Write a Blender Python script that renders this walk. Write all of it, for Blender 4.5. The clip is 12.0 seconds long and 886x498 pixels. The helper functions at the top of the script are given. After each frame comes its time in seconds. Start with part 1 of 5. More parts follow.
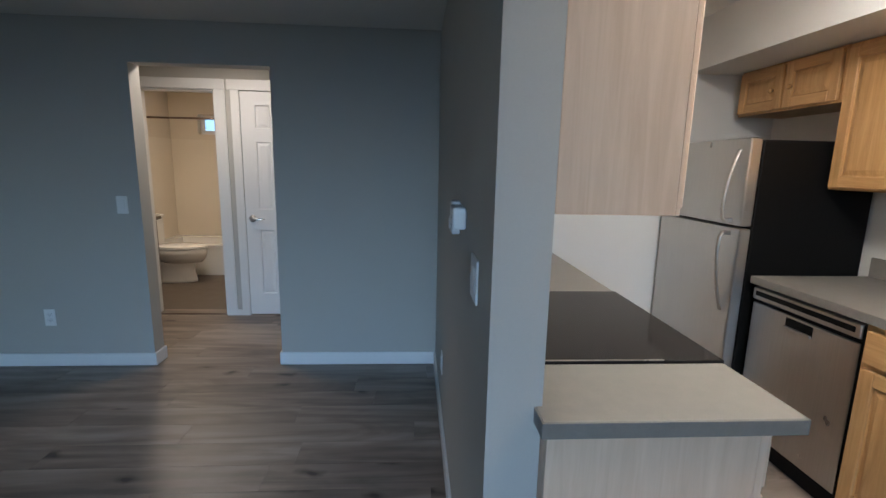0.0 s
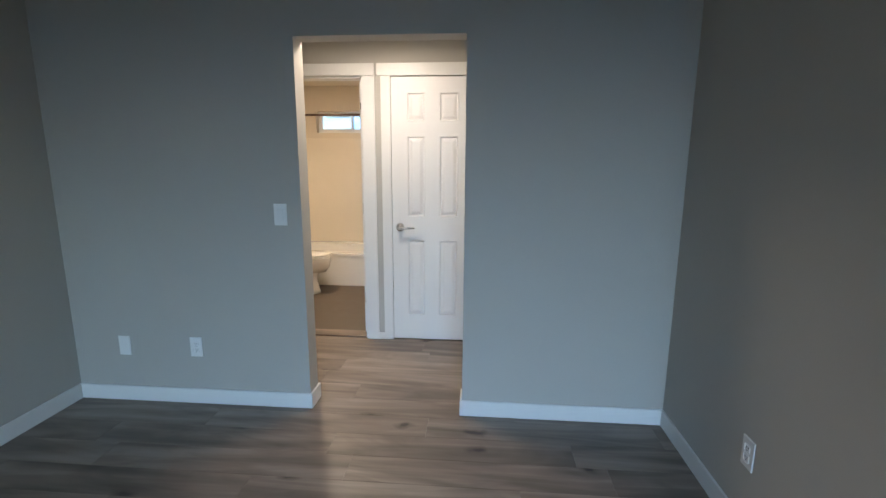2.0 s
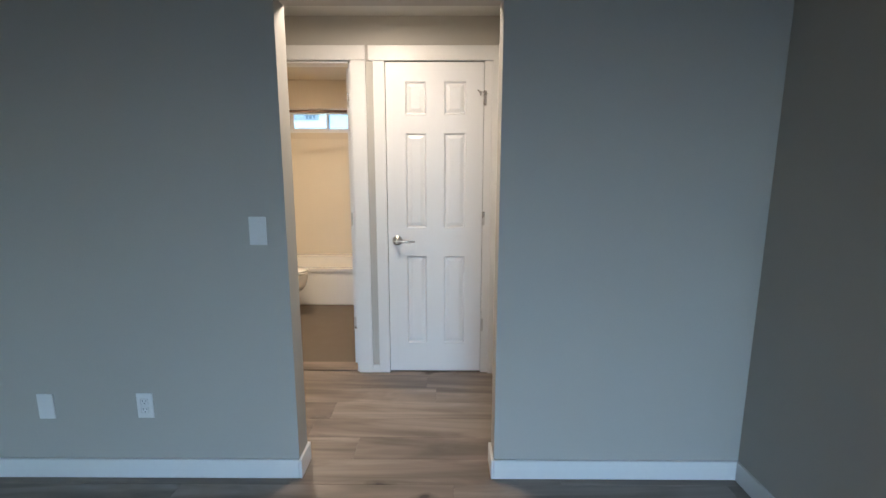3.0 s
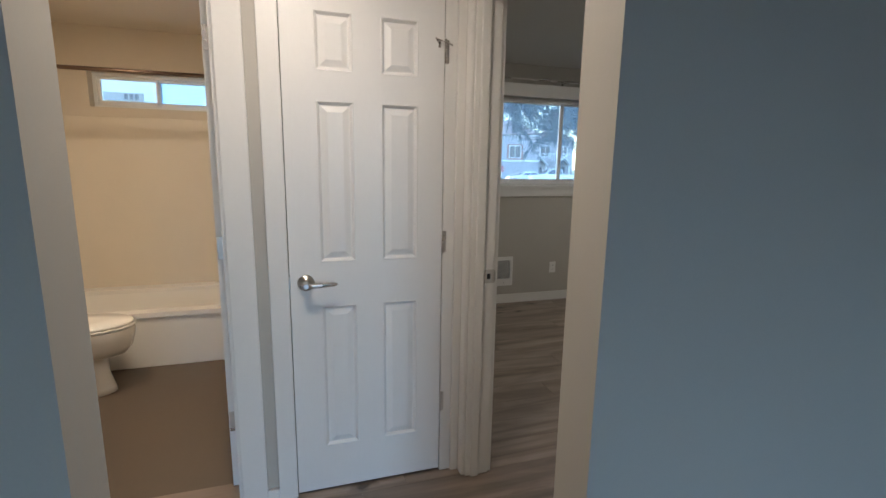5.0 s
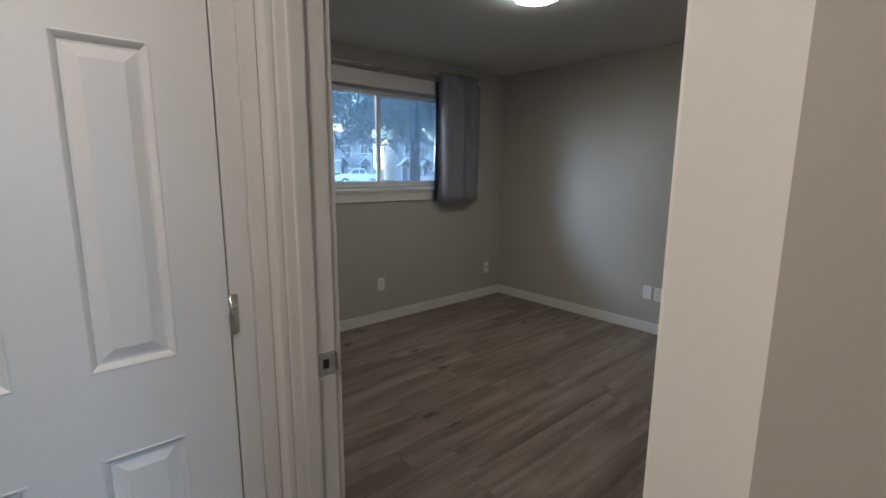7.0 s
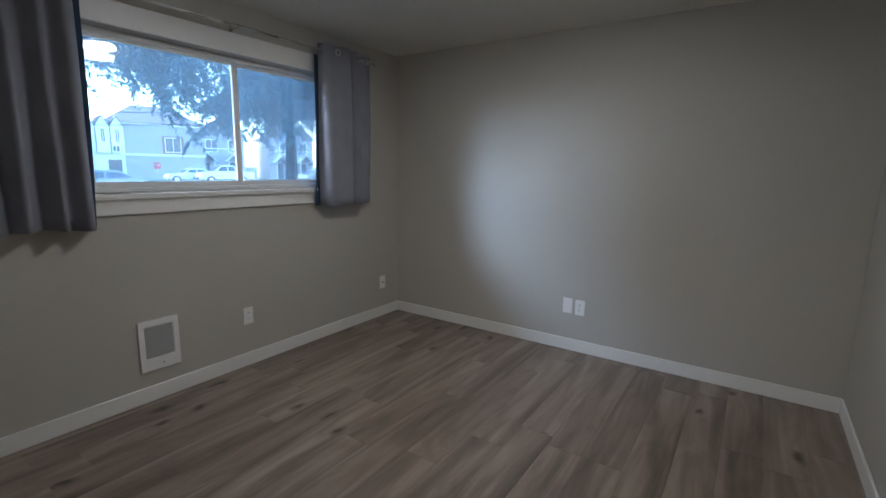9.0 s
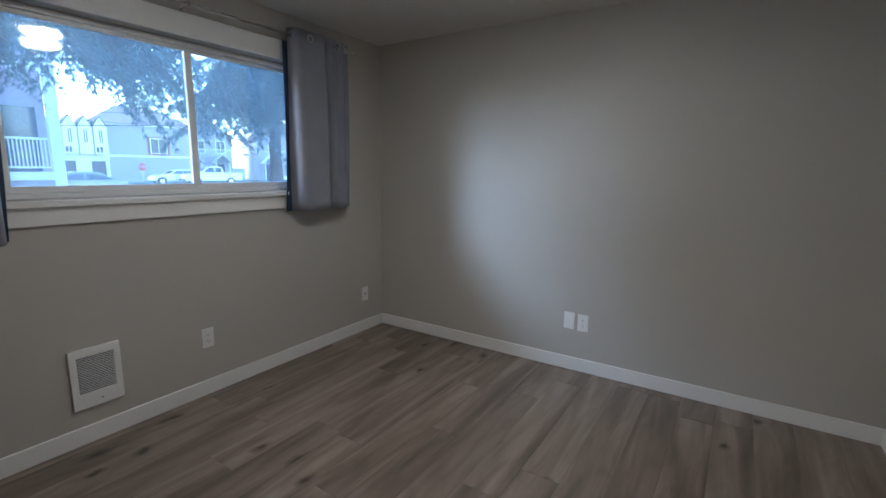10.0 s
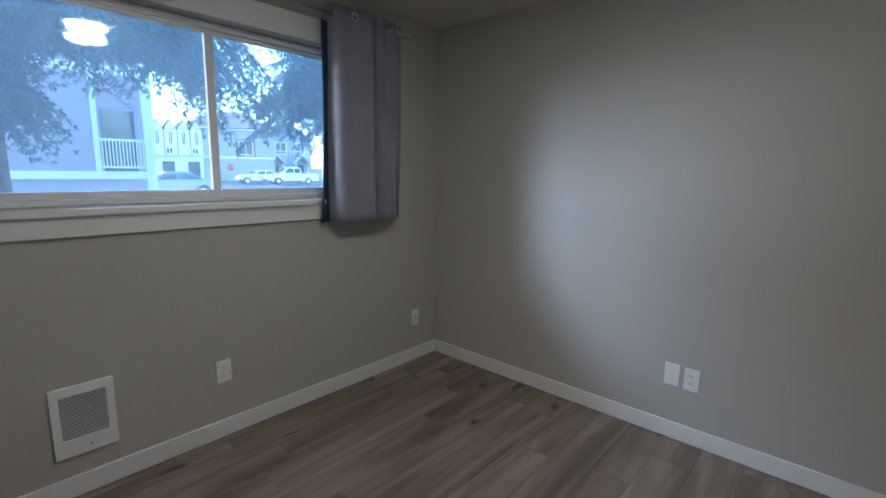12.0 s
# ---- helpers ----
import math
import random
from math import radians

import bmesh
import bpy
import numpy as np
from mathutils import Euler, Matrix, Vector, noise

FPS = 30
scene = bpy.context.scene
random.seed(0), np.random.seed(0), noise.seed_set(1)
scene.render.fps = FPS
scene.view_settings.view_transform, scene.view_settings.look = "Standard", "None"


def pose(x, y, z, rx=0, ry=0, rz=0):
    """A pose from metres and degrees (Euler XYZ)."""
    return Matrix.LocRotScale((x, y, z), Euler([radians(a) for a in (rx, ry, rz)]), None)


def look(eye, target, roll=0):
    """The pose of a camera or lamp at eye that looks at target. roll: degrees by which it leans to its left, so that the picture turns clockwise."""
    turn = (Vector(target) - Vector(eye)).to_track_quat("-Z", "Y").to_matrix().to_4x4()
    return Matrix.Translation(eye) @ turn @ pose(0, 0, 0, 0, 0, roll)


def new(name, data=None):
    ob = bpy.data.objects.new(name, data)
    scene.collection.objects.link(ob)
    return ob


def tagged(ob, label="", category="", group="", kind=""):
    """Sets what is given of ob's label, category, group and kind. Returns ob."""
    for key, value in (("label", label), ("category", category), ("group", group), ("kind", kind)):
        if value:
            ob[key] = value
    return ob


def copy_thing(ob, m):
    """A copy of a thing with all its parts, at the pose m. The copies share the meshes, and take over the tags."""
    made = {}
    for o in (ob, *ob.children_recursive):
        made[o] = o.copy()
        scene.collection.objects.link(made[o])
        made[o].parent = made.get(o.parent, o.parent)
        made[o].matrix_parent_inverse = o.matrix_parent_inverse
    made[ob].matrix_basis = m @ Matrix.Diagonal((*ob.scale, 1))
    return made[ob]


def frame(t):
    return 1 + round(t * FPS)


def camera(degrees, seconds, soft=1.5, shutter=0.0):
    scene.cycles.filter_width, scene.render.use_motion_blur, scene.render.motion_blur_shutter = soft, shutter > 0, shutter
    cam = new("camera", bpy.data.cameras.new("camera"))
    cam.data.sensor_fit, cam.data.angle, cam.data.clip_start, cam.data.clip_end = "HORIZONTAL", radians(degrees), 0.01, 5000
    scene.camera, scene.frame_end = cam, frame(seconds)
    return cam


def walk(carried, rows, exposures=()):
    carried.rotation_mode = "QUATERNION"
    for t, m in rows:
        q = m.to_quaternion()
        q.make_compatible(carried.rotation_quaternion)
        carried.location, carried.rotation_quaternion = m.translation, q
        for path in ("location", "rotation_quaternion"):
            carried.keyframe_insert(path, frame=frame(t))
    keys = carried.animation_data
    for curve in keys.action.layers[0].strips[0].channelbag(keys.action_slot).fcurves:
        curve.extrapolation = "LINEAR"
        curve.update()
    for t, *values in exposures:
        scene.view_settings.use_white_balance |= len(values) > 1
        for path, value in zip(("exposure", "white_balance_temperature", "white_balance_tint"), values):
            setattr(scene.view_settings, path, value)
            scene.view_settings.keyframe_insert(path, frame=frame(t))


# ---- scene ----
cam = camera(87.9, 12.0)
PATH = [
    (0, (0.839, 0.431, 1.44), (0.965, 2.394, 1.082), 1.2),
    (0.5, (0.606, 0.598, 1.464), (0.514, 2.563, 1.105), 1.0),
    (1, (0.321, 0.766, 1.45), (0.116, 2.724, 1.097), 0.8),
    (1.5, (0.141, 0.948, 1.433), (-0.063, 2.906, 1.074), 0.5),
    (2, (-0.02, 1.206, 1.415), (-0.178, 3.166, 1.049), 0.3),
    (2.5, (-0.171, 1.458, 1.412), (-0.269, 3.423, 1.053), 0.2),
    (2.7, (-0.234, 1.561, 1.396), (-0.293, 3.53, 1.05), 0.1),
    (4.5, (-0.631, 2.64, 1.388), (-0.309, 4.583, 1.035), 1.0),
    (5, (-0.653, 2.895, 1.38), (-0.063, 4.773, 1.03), 0.9),
    (5.5, (-0.592, 3.142, 1.384), (0.292, 4.903, 1.041), 0.8),
    (6, (-0.547, 3.35, 1.388), (0.54, 4.995, 1.052), 0.4),
    (6.5, (-0.486, 3.53, 1.394), (0.774, 5.045, 1.054), 0.4),
    (7, (-0.375, 3.685, 1.39), (0.927, 5.163, 1.047), 0.4),
    (7.5, (-0.256, 3.832, 1.382), (1.127, 5.237, 1.043), 0.5),
    (9.3, (0.204, 4.352, 1.369), (1.852, 5.434, 1.029), 0.7),
    (9.5, (0.268, 4.385, 1.356), (1.918, 5.466, 1.021), 0.5),
    (10, (0.441, 4.476, 1.375), (2.094, 5.549, 1.034), 0.7),
    (10.5, (0.594, 4.558, 1.394), (2.25, 5.627, 1.054), 0.8),
    (11, (0.733, 4.632, 1.396), (2.391, 5.695, 1.047), 0.8),
    (11.5, (0.886, 4.727, 1.391), (2.459, 5.912, 1.043), 0.9),
    (12, (0.97, 4.799, 1.393), (2.444, 6.108, 1.055), 1.1),
]
EXPOSURES = [(0.0, 3.16, 6000, 10), (0.5, 3.30, 6100, 10), (1.5, 3.84, 6400, 10), (2.7, 3.88, 6500, 10), (4.5, 3.46, 6400, 10), (5.5, 3.18, 6300, 10), (6.2, 3.10, 6300, 10), (7.0, 3.10, 6100, 10), (7.7, 3.18, 5800, 10), (9.3, 3.64, 5650, 10), (12.0, 3.54, 5650, 10)]
walk(cam, [(t, look(eye, target, roll)) for t, eye, target, roll in PATH], EXPOSURES)

# ---- world, sun, large lights ----
world = bpy.data.worlds.new("sky")
scene.world = world
world.use_nodes = True
wn = world.node_tree
sky = wn.nodes.new("ShaderNodeTexSky")
sky.sky_type = "NISHITA"
sky.sun_disc = False
sky.sun_elevation, sky.sun_rotation = radians(16), radians(-44)
sky.air_density, sky.dust_density, sky.ozone_density = 1.0, 0.95, 3.6
wn.nodes["Background"].inputs["Strength"].default_value = 0.15
wn.links.new(sky.outputs["Color"], wn.nodes["Background"].inputs["Color"])

sun_data = bpy.data.lights.new("sun", "SUN")
sun_data.energy, sun_data.angle, sun_data.color = 0.76, radians(36), (0.60, 0.77, 1.0)
sun = new("sun", sun_data)
sun.matrix_world = look((-42.0, 43.4, 17.0), (0, 0, 0))


def area_light(name, eye, target, width, height, watts, color, spread=180):
    data = bpy.data.lights.new(name, "AREA")
    data.shape, data.size, data.size_y = "RECTANGLE", width, height
    data.energy, data.color, data.spread = watts, color, radians(spread)
    ob = new(name, data)
    ob.matrix_world = look(eye, target)
    return ob


def disc_light(name, at, radius, watts, color):
    data = bpy.data.lights.new(name, "AREA")
    data.shape, data.size, data.energy, data.color = "DISK", radius * 2, watts, color
    ob = new(name, data)
    ob.matrix_world = look(at, (at[0], at[1] + 0.0001, at[2] - 1))
    return ob


# added lamp outside the living room's south window, standing in for its daylight
area_light("sky_south_window", (0.3, -6.0, 2.45), (0.3, 0.0, 1.0), 3.0, 1.1, 14.5, (0.41, 0.63, 1.0), 110)
# lamps that burn
disc_light("hall_lamp_light", (-0.70, 4.05, 2.258), 0.13, 1.06, (1.0, 0.86, 0.74))
disc_light("bath_lamp_light", (-1.75, 5.45, 2.31), 0.13, 1.85, (1.0, 0.81, 0.62))
disc_light("bedroom_lamp_light", (1.86, 5.44, 2.328), 0.12, 0.70, (1.0, 0.91, 0.78))
area_light("kitchen_tube_light", (2.0, 1.42, 2.22), (2.0, 1.4201, 0), 0.3, 1.2, 1.15, (1.0, 0.83, 0.65))

# ---- materials ----
def material(name):
    m = bpy.data.materials.new(name)
    m.use_nodes = True
    nt = m.node_tree
    return m, nt, nt.nodes["Principled BSDF"]


def node(nt, kind, **values):
    n = nt.nodes.new(kind)
    for key, value in values.items():
        n.inputs[key].default_value = value
    return n


def coords(nt, scale=(1, 1, 1), shift=False):
    """World position scaled per axis; shift: moved by each object's own random number."""
    geo = nt.nodes.new("ShaderNodeNewGeometry")
    source = geo.outputs["Position"]
    if shift:
        info = nt.nodes.new("ShaderNodeObjectInfo")
        comb = nt.nodes.new("ShaderNodeCombineXYZ")
        for axis, factor in (("X", 37.0), ("Y", 11.0), ("Z", 5.0)):
            mul = nt.nodes.new("ShaderNodeMath")
            mul.operation = "MULTIPLY"
            mul.inputs[1].default_value = factor
            nt.links.new(info.outputs["Random"], mul.inputs[0])
            nt.links.new(mul.outputs[0], comb.inputs[axis])
        add = nt.nodes.new("ShaderNodeVectorMath")
        nt.links.new(source, add.inputs[0])
        nt.links.new(comb.outputs[0], add.inputs[1])
        source = add.outputs[0]
    mp = nt.nodes.new("ShaderNodeMapping")
    mp.inputs["Scale"].default_value = scale
    nt.links.new(source, mp.inputs["Vector"])
    return mp.outputs["Vector"]


def noise_tex(nt, vec, scale, detail=4.0, rough=0.55, distort=0.0):
    n = nt.nodes.new("ShaderNodeTexNoise")
    n.inputs["Scale"].default_value, n.inputs["Detail"].default_value = scale, detail
    n.inputs["Roughness"].default_value, n.inputs["Distortion"].default_value = rough, distort
    nt.links.new(vec, n.inputs["Vector"])
    return n.outputs["Fac"]


def ramp(nt, fac, stops):
    r = nt.nodes.new("ShaderNodeValToRGB")
    while len(r.color_ramp.elements) < len(stops):
        r.color_ramp.elements.new(0.5)
    for el, (pos, col) in zip(r.color_ramp.elements, stops):
        el.position, el.color = pos, (*col, 1)
    nt.links.new(fac, r.inputs["Fac"])
    return r.outputs["Color"]


def mix(nt, a, b, fac, mode="MIX"):
    n = nt.nodes.new("ShaderNodeMix")
    n.data_type, n.blend_type = "RGBA", mode
    for sock, value in ((n.inputs["Factor"], fac), (n.inputs[6], a), (n.inputs[7], b)):
        if hasattr(value, "links"):
            nt.links.new(value, sock)
        elif isinstance(value, tuple):
            sock.default_value = (*value, 1)
        else:
            sock.default_value = value
    return n.outputs[2]


def bump(nt, bsdf, height, strength, distance=0.002):
    b = nt.nodes.new("ShaderNodeBump")
    b.inputs["Strength"].default_value, b.inputs["Distance"].default_value = strength, distance
    nt.links.new(height, b.inputs["Height"])
    nt.links.new(b.outputs["Normal"], bsdf.inputs["Normal"])


def plain(name, color, rough=0.5, metal=0.0, vary=0.06, scale=3.0, grain=90.0, relief=0.15, stretch=(1, 1, 1), coat=0.0):
    """Painted or moulded surface: soft blotches, fine grain and relief."""
    m, nt, bsdf = material(name)
    vec = coords(nt, stretch)
    blotch = noise_tex(nt, vec, scale, 5)
    fine = noise_tex(nt, vec, grain, 3)
    lo = tuple(c * (1 - vary) for c in color)
    hi = tuple(min(1, c * (1 + vary)) for c in color)
    col = ramp(nt, blotch, [(0.3, lo), (0.7, hi)])
    col = mix(nt, col, ramp(nt, fine, [(0.3, lo), (0.7, hi)]), 0.35)
    nt.links.new(col, bsdf.inputs["Base Color"])
    r = ramp(nt, blotch, [(0.3, (rough * 0.9,) * 3), (0.7, (min(1, rough * 1.1),) * 3)])
    nt.links.new(r, bsdf.inputs["Roughness"])
    bsdf.inputs["Metallic"].default_value = metal
    bsdf.inputs["Coat Weight"].default_value = coat
    if relief:
        bump(nt, bsdf, fine, relief, 0.001)
    return m


def planks_material(name):
    """Grey-brown vinyl-wood planks along x: broad soft streaks, thin grain lines, knots with dark tails."""
    m, nt, bsdf = material(name)
    broad = noise_tex(nt, coords(nt, (0.60, 6.6, 1), True), 1.0, 3, 0.5, 1.3)
    grain = noise_tex(nt, coords(nt, (0.7, 20.0, 1), True), 1.6, 5, 0.6, 0.7)
    fine = noise_tex(nt, coords(nt, (6.0, 160.0, 1), True), 1.0, 3, 0.6)
    patch = noise_tex(nt, coords(nt, (1.1, 4.2, 1), True), 1.3, 3, 0.55, 1.6)
    tone = ramp(nt, broad, [(0.27, (0.118, 0.087, 0.065)), (0.47, (0.228, 0.179, 0.141)), (0.67, (0.345, 0.281, 0.229))])
    tone = mix(nt, tone, ramp(nt, grain, [(0.32, (0.66, 0.63, 0.60)), (0.52, (1.0, 1.0, 1.0))]), 0.12, "MULTIPLY")
    tone = mix(nt, tone, ramp(nt, fine, [(0.30, (0.72, 0.71, 0.70)), (0.60, (1.0, 1.0, 1.0))]), 0.14, "MULTIPLY")
    tone = mix(nt, tone, ramp(nt, patch, [(0.33, (0.54, 0.51, 0.48)), (0.58, (1.0, 1.0, 1.0))]), 0.62, "MULTIPLY")
    info = nt.nodes.new("ShaderNodeObjectInfo")
    tone = mix(nt, tone, ramp(nt, info.outputs["Random"], [(0.0, (0.88, 0.87, 0.86)), (1.0, (1.07, 1.07, 1.065))]), 1.0, "MULTIPLY")
    # knots: a dark eye and a longer, paler tail along the grain
    for scale, stops, amount in (((1.05, 2.3, 1), [(0.024, (0.12, 0.09, 0.07)), (0.040, (0.50, 0.46, 0.43)), (0.085, (1.0, 1.0, 1.0))], 0.9),
                                 ((0.40, 3.6, 1), [(0.02, (0.52, 0.48, 0.45)), (0.17, (1.0, 1.0, 1.0))], 0.4)):
        knot = nt.nodes.new("ShaderNodeTexVoronoi")
        knot.voronoi_dimensions = "2D"
        knot.inputs["Scale"].default_value = 1.0
        warp = nt.nodes.new("ShaderNodeVectorMath")
        wob = nt.nodes.new("ShaderNodeVectorMath")
        wob.operation = "SCALE"
        wob.inputs["Scale"].default_value = 0.16
        nz = nt.nodes.new("ShaderNodeTexNoise")
        nz.inputs["Scale"].default_value = 9.0
        nt.links.new(coords(nt, (1, 1, 1), True), nz.inputs["Vector"])
        nt.links.new(nz.outputs["Color"], wob.inputs[0])
        nt.links.new(coords(nt, scale, True), warp.inputs[0])
        nt.links.new(wob.outputs[0], warp.inputs[1])
        nt.links.new(warp.outputs[0], knot.inputs["Vector"])
        tone = mix(nt, tone, ramp(nt, knot.outputs["Distance"], stops), amount, "MULTIPLY")
    nt.links.new(tone, bsdf.inputs["Base Color"])
    nt.links.new(ramp(nt, broad, [(0.2, (0.34,) * 3), (0.8, (0.46,) * 3)]), bsdf.inputs["Roughness"])
    bsdf.inputs["Specular IOR Level"].default_value = 0.6
    bump(nt, bsdf, fine, 0.25, 0.0006)
    return m


def timber(name, dark, light, axis="Z", rough=0.42, grain=0.6):
    """Finished cabinet wood with the grain along one axis."""
    m, nt, bsdf = material(name)
    s = {"X": (0.9, 14, 14), "Y": (14, 0.9, 14), "Z": (14, 14, 0.9)}[axis]
    vec = coords(nt, s, True)
    g = noise_tex(nt, vec, 2.2, 6, 0.6, 0.8)
    f = noise_tex(nt, vec, 13, 4, 0.6)
    col = ramp(nt, g, [(0.25, dark), (0.75, light)])
    col = mix(nt, col, ramp(nt, f, [(0.3, (0.8, 0.78, 0.75)), (0.7, (1, 1, 1))]), grain, "MULTIPLY")
    nt.links.new(col, bsdf.inputs["Base Color"])
    bsdf.inputs["Roughness"].default_value = rough
    bump(nt, bsdf, f, 0.12, 0.0005)
    return m


def brushed(name, color, rough, axis):
    m, nt, bsdf = material(name)
    s = {"Z": (160, 160, 2), "X": (2, 160, 160), "Y": (160, 2, 160)}[axis]
    f = noise_tex(nt, coords(nt, s), 2.0, 3)
    smear = noise_tex(nt, coords(nt), 3.5, 4)
    nt.links.new(ramp(nt, f, [(0.2, tuple(c * 0.85 for c in color)), (0.8, color)]), bsdf.inputs["Base Color"])
    nt.links.new(ramp(nt, smear, [(0.3, (rough * 0.8,) * 3), (0.7, (rough * 1.25,) * 3)]), bsdf.inputs["Roughness"])
    bsdf.inputs["Metallic"].default_value = 1.0
    bump(nt, bsdf, f, 0.06, 0.0004)
    return m


def glow(name, color, strength):
    m, nt, bsdf = material(name)
    bsdf.inputs["Base Color"].default_value = (0.8, 0.8, 0.8, 1)
    bsdf.inputs["Emission Color"].default_value = (*color, 1)
    bsdf.inputs["Emission Strength"].default_value = strength
    return m


def pane_glass(name, haze_frost, haze_frost_color=(0.8, 0.85, 0.9), frost=0.0):
    """Window glass: clear sheet with mirror gloss and a film that carries painted haze (clear panes) and frost (frosted
    panes).
    """
    m, nt, bsdf = material(name)
    out = nt.nodes["Material Output"]
    clear = nt.nodes.new("ShaderNodeBsdfTransparent")
    clear.inputs["Color"].default_value = (0.96, 0.98, 0.98, 1)
    gloss = nt.nodes.new("ShaderNodeBsdfGlossy")
    gloss.inputs["Roughness"].default_value = 0.0
    fres = nt.nodes.new("ShaderNodeFresnel")
    fres.inputs["IOR"].default_value = 1.5
    sheet = nt.nodes.new("ShaderNodeMixShader")
    nt.links.new(fres.outputs[0], sheet.inputs[0])
    nt.links.new(clear.outputs[0], sheet.inputs[1])
    nt.links.new(gloss.outputs[0], sheet.inputs[2])
    film = nt.nodes.new("ShaderNodeBsdfTranslucent")
    film.inputs["Color"].default_value = (*haze_frost_color, 1)
    amount = ramp(nt, noise_tex(nt, coords(nt), 2.0, 5), [(0.25, (haze_frost * 0.8,) * 3), (0.75, (min(1.0, haze_frost * 1.2),) * 3)])
    both = nt.nodes.new("ShaderNodeMixShader")
    nt.links.new(amount, both.inputs[0])
    nt.links.new(sheet.outputs[0], both.inputs[1])
    nt.links.new(film.outputs[0], both.inputs[2])
    nt.links.new(both.outputs[0], out.inputs["Surface"])
    return m


def leaf_material(name, dark, light):
    m, nt, bsdf = material(name)
    geo = nt.nodes.new("ShaderNodeNewGeometry")
    col = ramp(nt, geo.outputs["Random Per Island"], [(0.0, dark), (1.0, light)])
    nt.links.new(col, bsdf.inputs["Base Color"])
    bsdf.inputs["Roughness"].default_value = 0.6
    return m


PAINT = plain("wall_paint", (0.46, 0.435, 0.385), 0.62, vary=0.035, scale=1.3, grain=220, relief=0.06)
CEILING = plain("ceiling_paint", (0.66, 0.645, 0.60), 0.8, vary=0.03, scale=1.2, grain=120, relief=0.15)
TRIM = plain("trim_paint", (0.76, 0.745, 0.71), 0.36, vary=0.025, scale=2.0, grain=60, relief=0.08)
DOOR_WHITE = plain("door_paint", (0.77, 0.755, 0.725), 0.40, vary=0.02, scale=2.0, grain=40, relief=0.10, stretch=(3, 3, 1))
PLATE = plain("plate_plastic", (0.80, 0.79, 0.76), 0.32, vary=0.02, relief=0.0)
DARK = plain("dark_slot", (0.02, 0.02, 0.02), 0.7, vary=0.2, relief=0.1)
FLOOR_WOOD = planks_material("floor_planks")
UNDERLAY = plain("underlay", (0.05, 0.045, 0.04), 0.9)
NICKEL = brushed("satin_nickel", (0.62, 0.59, 0.55), 0.27, "X")
STEEL_Z = brushed("stainless_steel", (0.60, 0.58, 0.55), 0.34, "Z")
STEEL_Y = brushed("stainless_steel_front", (0.58, 0.56, 0.53), 0.33, "Y")
BLACK = plain("black_enamel", (0.005, 0.005, 0.005), 0.42, vary=0.2, relief=0.25, grain=300)
BLACK_GLASS = plain("ceramic_glass", (0.018, 0.016, 0.015), 0.09, vary=0.15, relief=0.0)
LAMINATE = plain("laminate", (0.185, 0.172, 0.150), 0.42, vary=0.12, scale=28, grain=260, relief=0.05)
MAPLE = timber("honey_maple", (0.40, 0.215, 0.075), (0.60, 0.36, 0.15))
MAPLE_Y = timber("honey_maple_rail", (0.40, 0.215, 0.075), (0.60, 0.36, 0.15), "Y")
BIRCH = timber("pale_birch", (0.60, 0.415, 0.28), (0.75, 0.555, 0.40), "Z", 0.42, 0.14)
BROWN_WOOD = timber("brown_vanity", (0.05, 0.028, 0.016), (0.10, 0.06, 0.035))
SURROUND = plain("tub_surround", (0.70, 0.63, 0.52), 0.35, vary=0.02, relief=0.04)
BATH_PAINT = plain("bath_paint", (0.66, 0.585, 0.475), 0.6, vary=0.03, grain=200, relief=0.06)
PORCELAIN = plain("porcelain", (0.80, 0.78, 0.73), 0.10, vary=0.015, relief=0.0, coat=0.4)
VINYL = plain("vinyl_floor", (0.125, 0.097, 0.072), 0.5, vary=0.10, scale=9, grain=150, relief=0.2)
BRONZE = brushed("bronze_rod", (0.16, 0.11, 0.08), 0.35, "X")
FRAME_WHITE = plain("window_vinyl", (0.78, 0.78, 0.76), 0.35, vary=0.02, relief=0.03)
# the blue film paints the daylight's glare haze onto the clear panes
GLASS = pane_glass("window_glass", 0.032, (0.50, 0.73, 1.0))
FROST = pane_glass("frosted_glass", 0.9, (0.30, 0.44, 0.54))
LED = glow("led_diffuser", (1.0, 0.97, 0.92), 5.0)
TUBE = glow("tube_diffuser", (1.0, 0.95, 0.88), 2.6)
WARM = glow("warm_diffuser", (1.0, 0.82, 0.6), 0.6)


def fabric(name):
    m, nt, bsdf = material(name)
    weave = noise_tex(nt, coords(nt, (500, 500, 900)), 1.0, 2)
    soft = noise_tex(nt, coords(nt), 5.0, 3)
    nt.links.new(mix(nt, ramp(nt, soft, [(0.3, (0.225, 0.228, 0.262)), (0.7, (0.275, 0.278, 0.315))]), ramp(nt, weave, [(0.3, (0.85, 0.85, 0.85)), (0.7, (1, 1, 1))]), 0.7, "MULTIPLY"), bsdf.inputs["Base Color"])
    bsdf.inputs["Roughness"].default_value = 0.85
    bsdf.inputs["Sheen Weight"].default_value = 0.08
    bump(nt, bsdf, weave, 0.3, 0.0006)
    return m


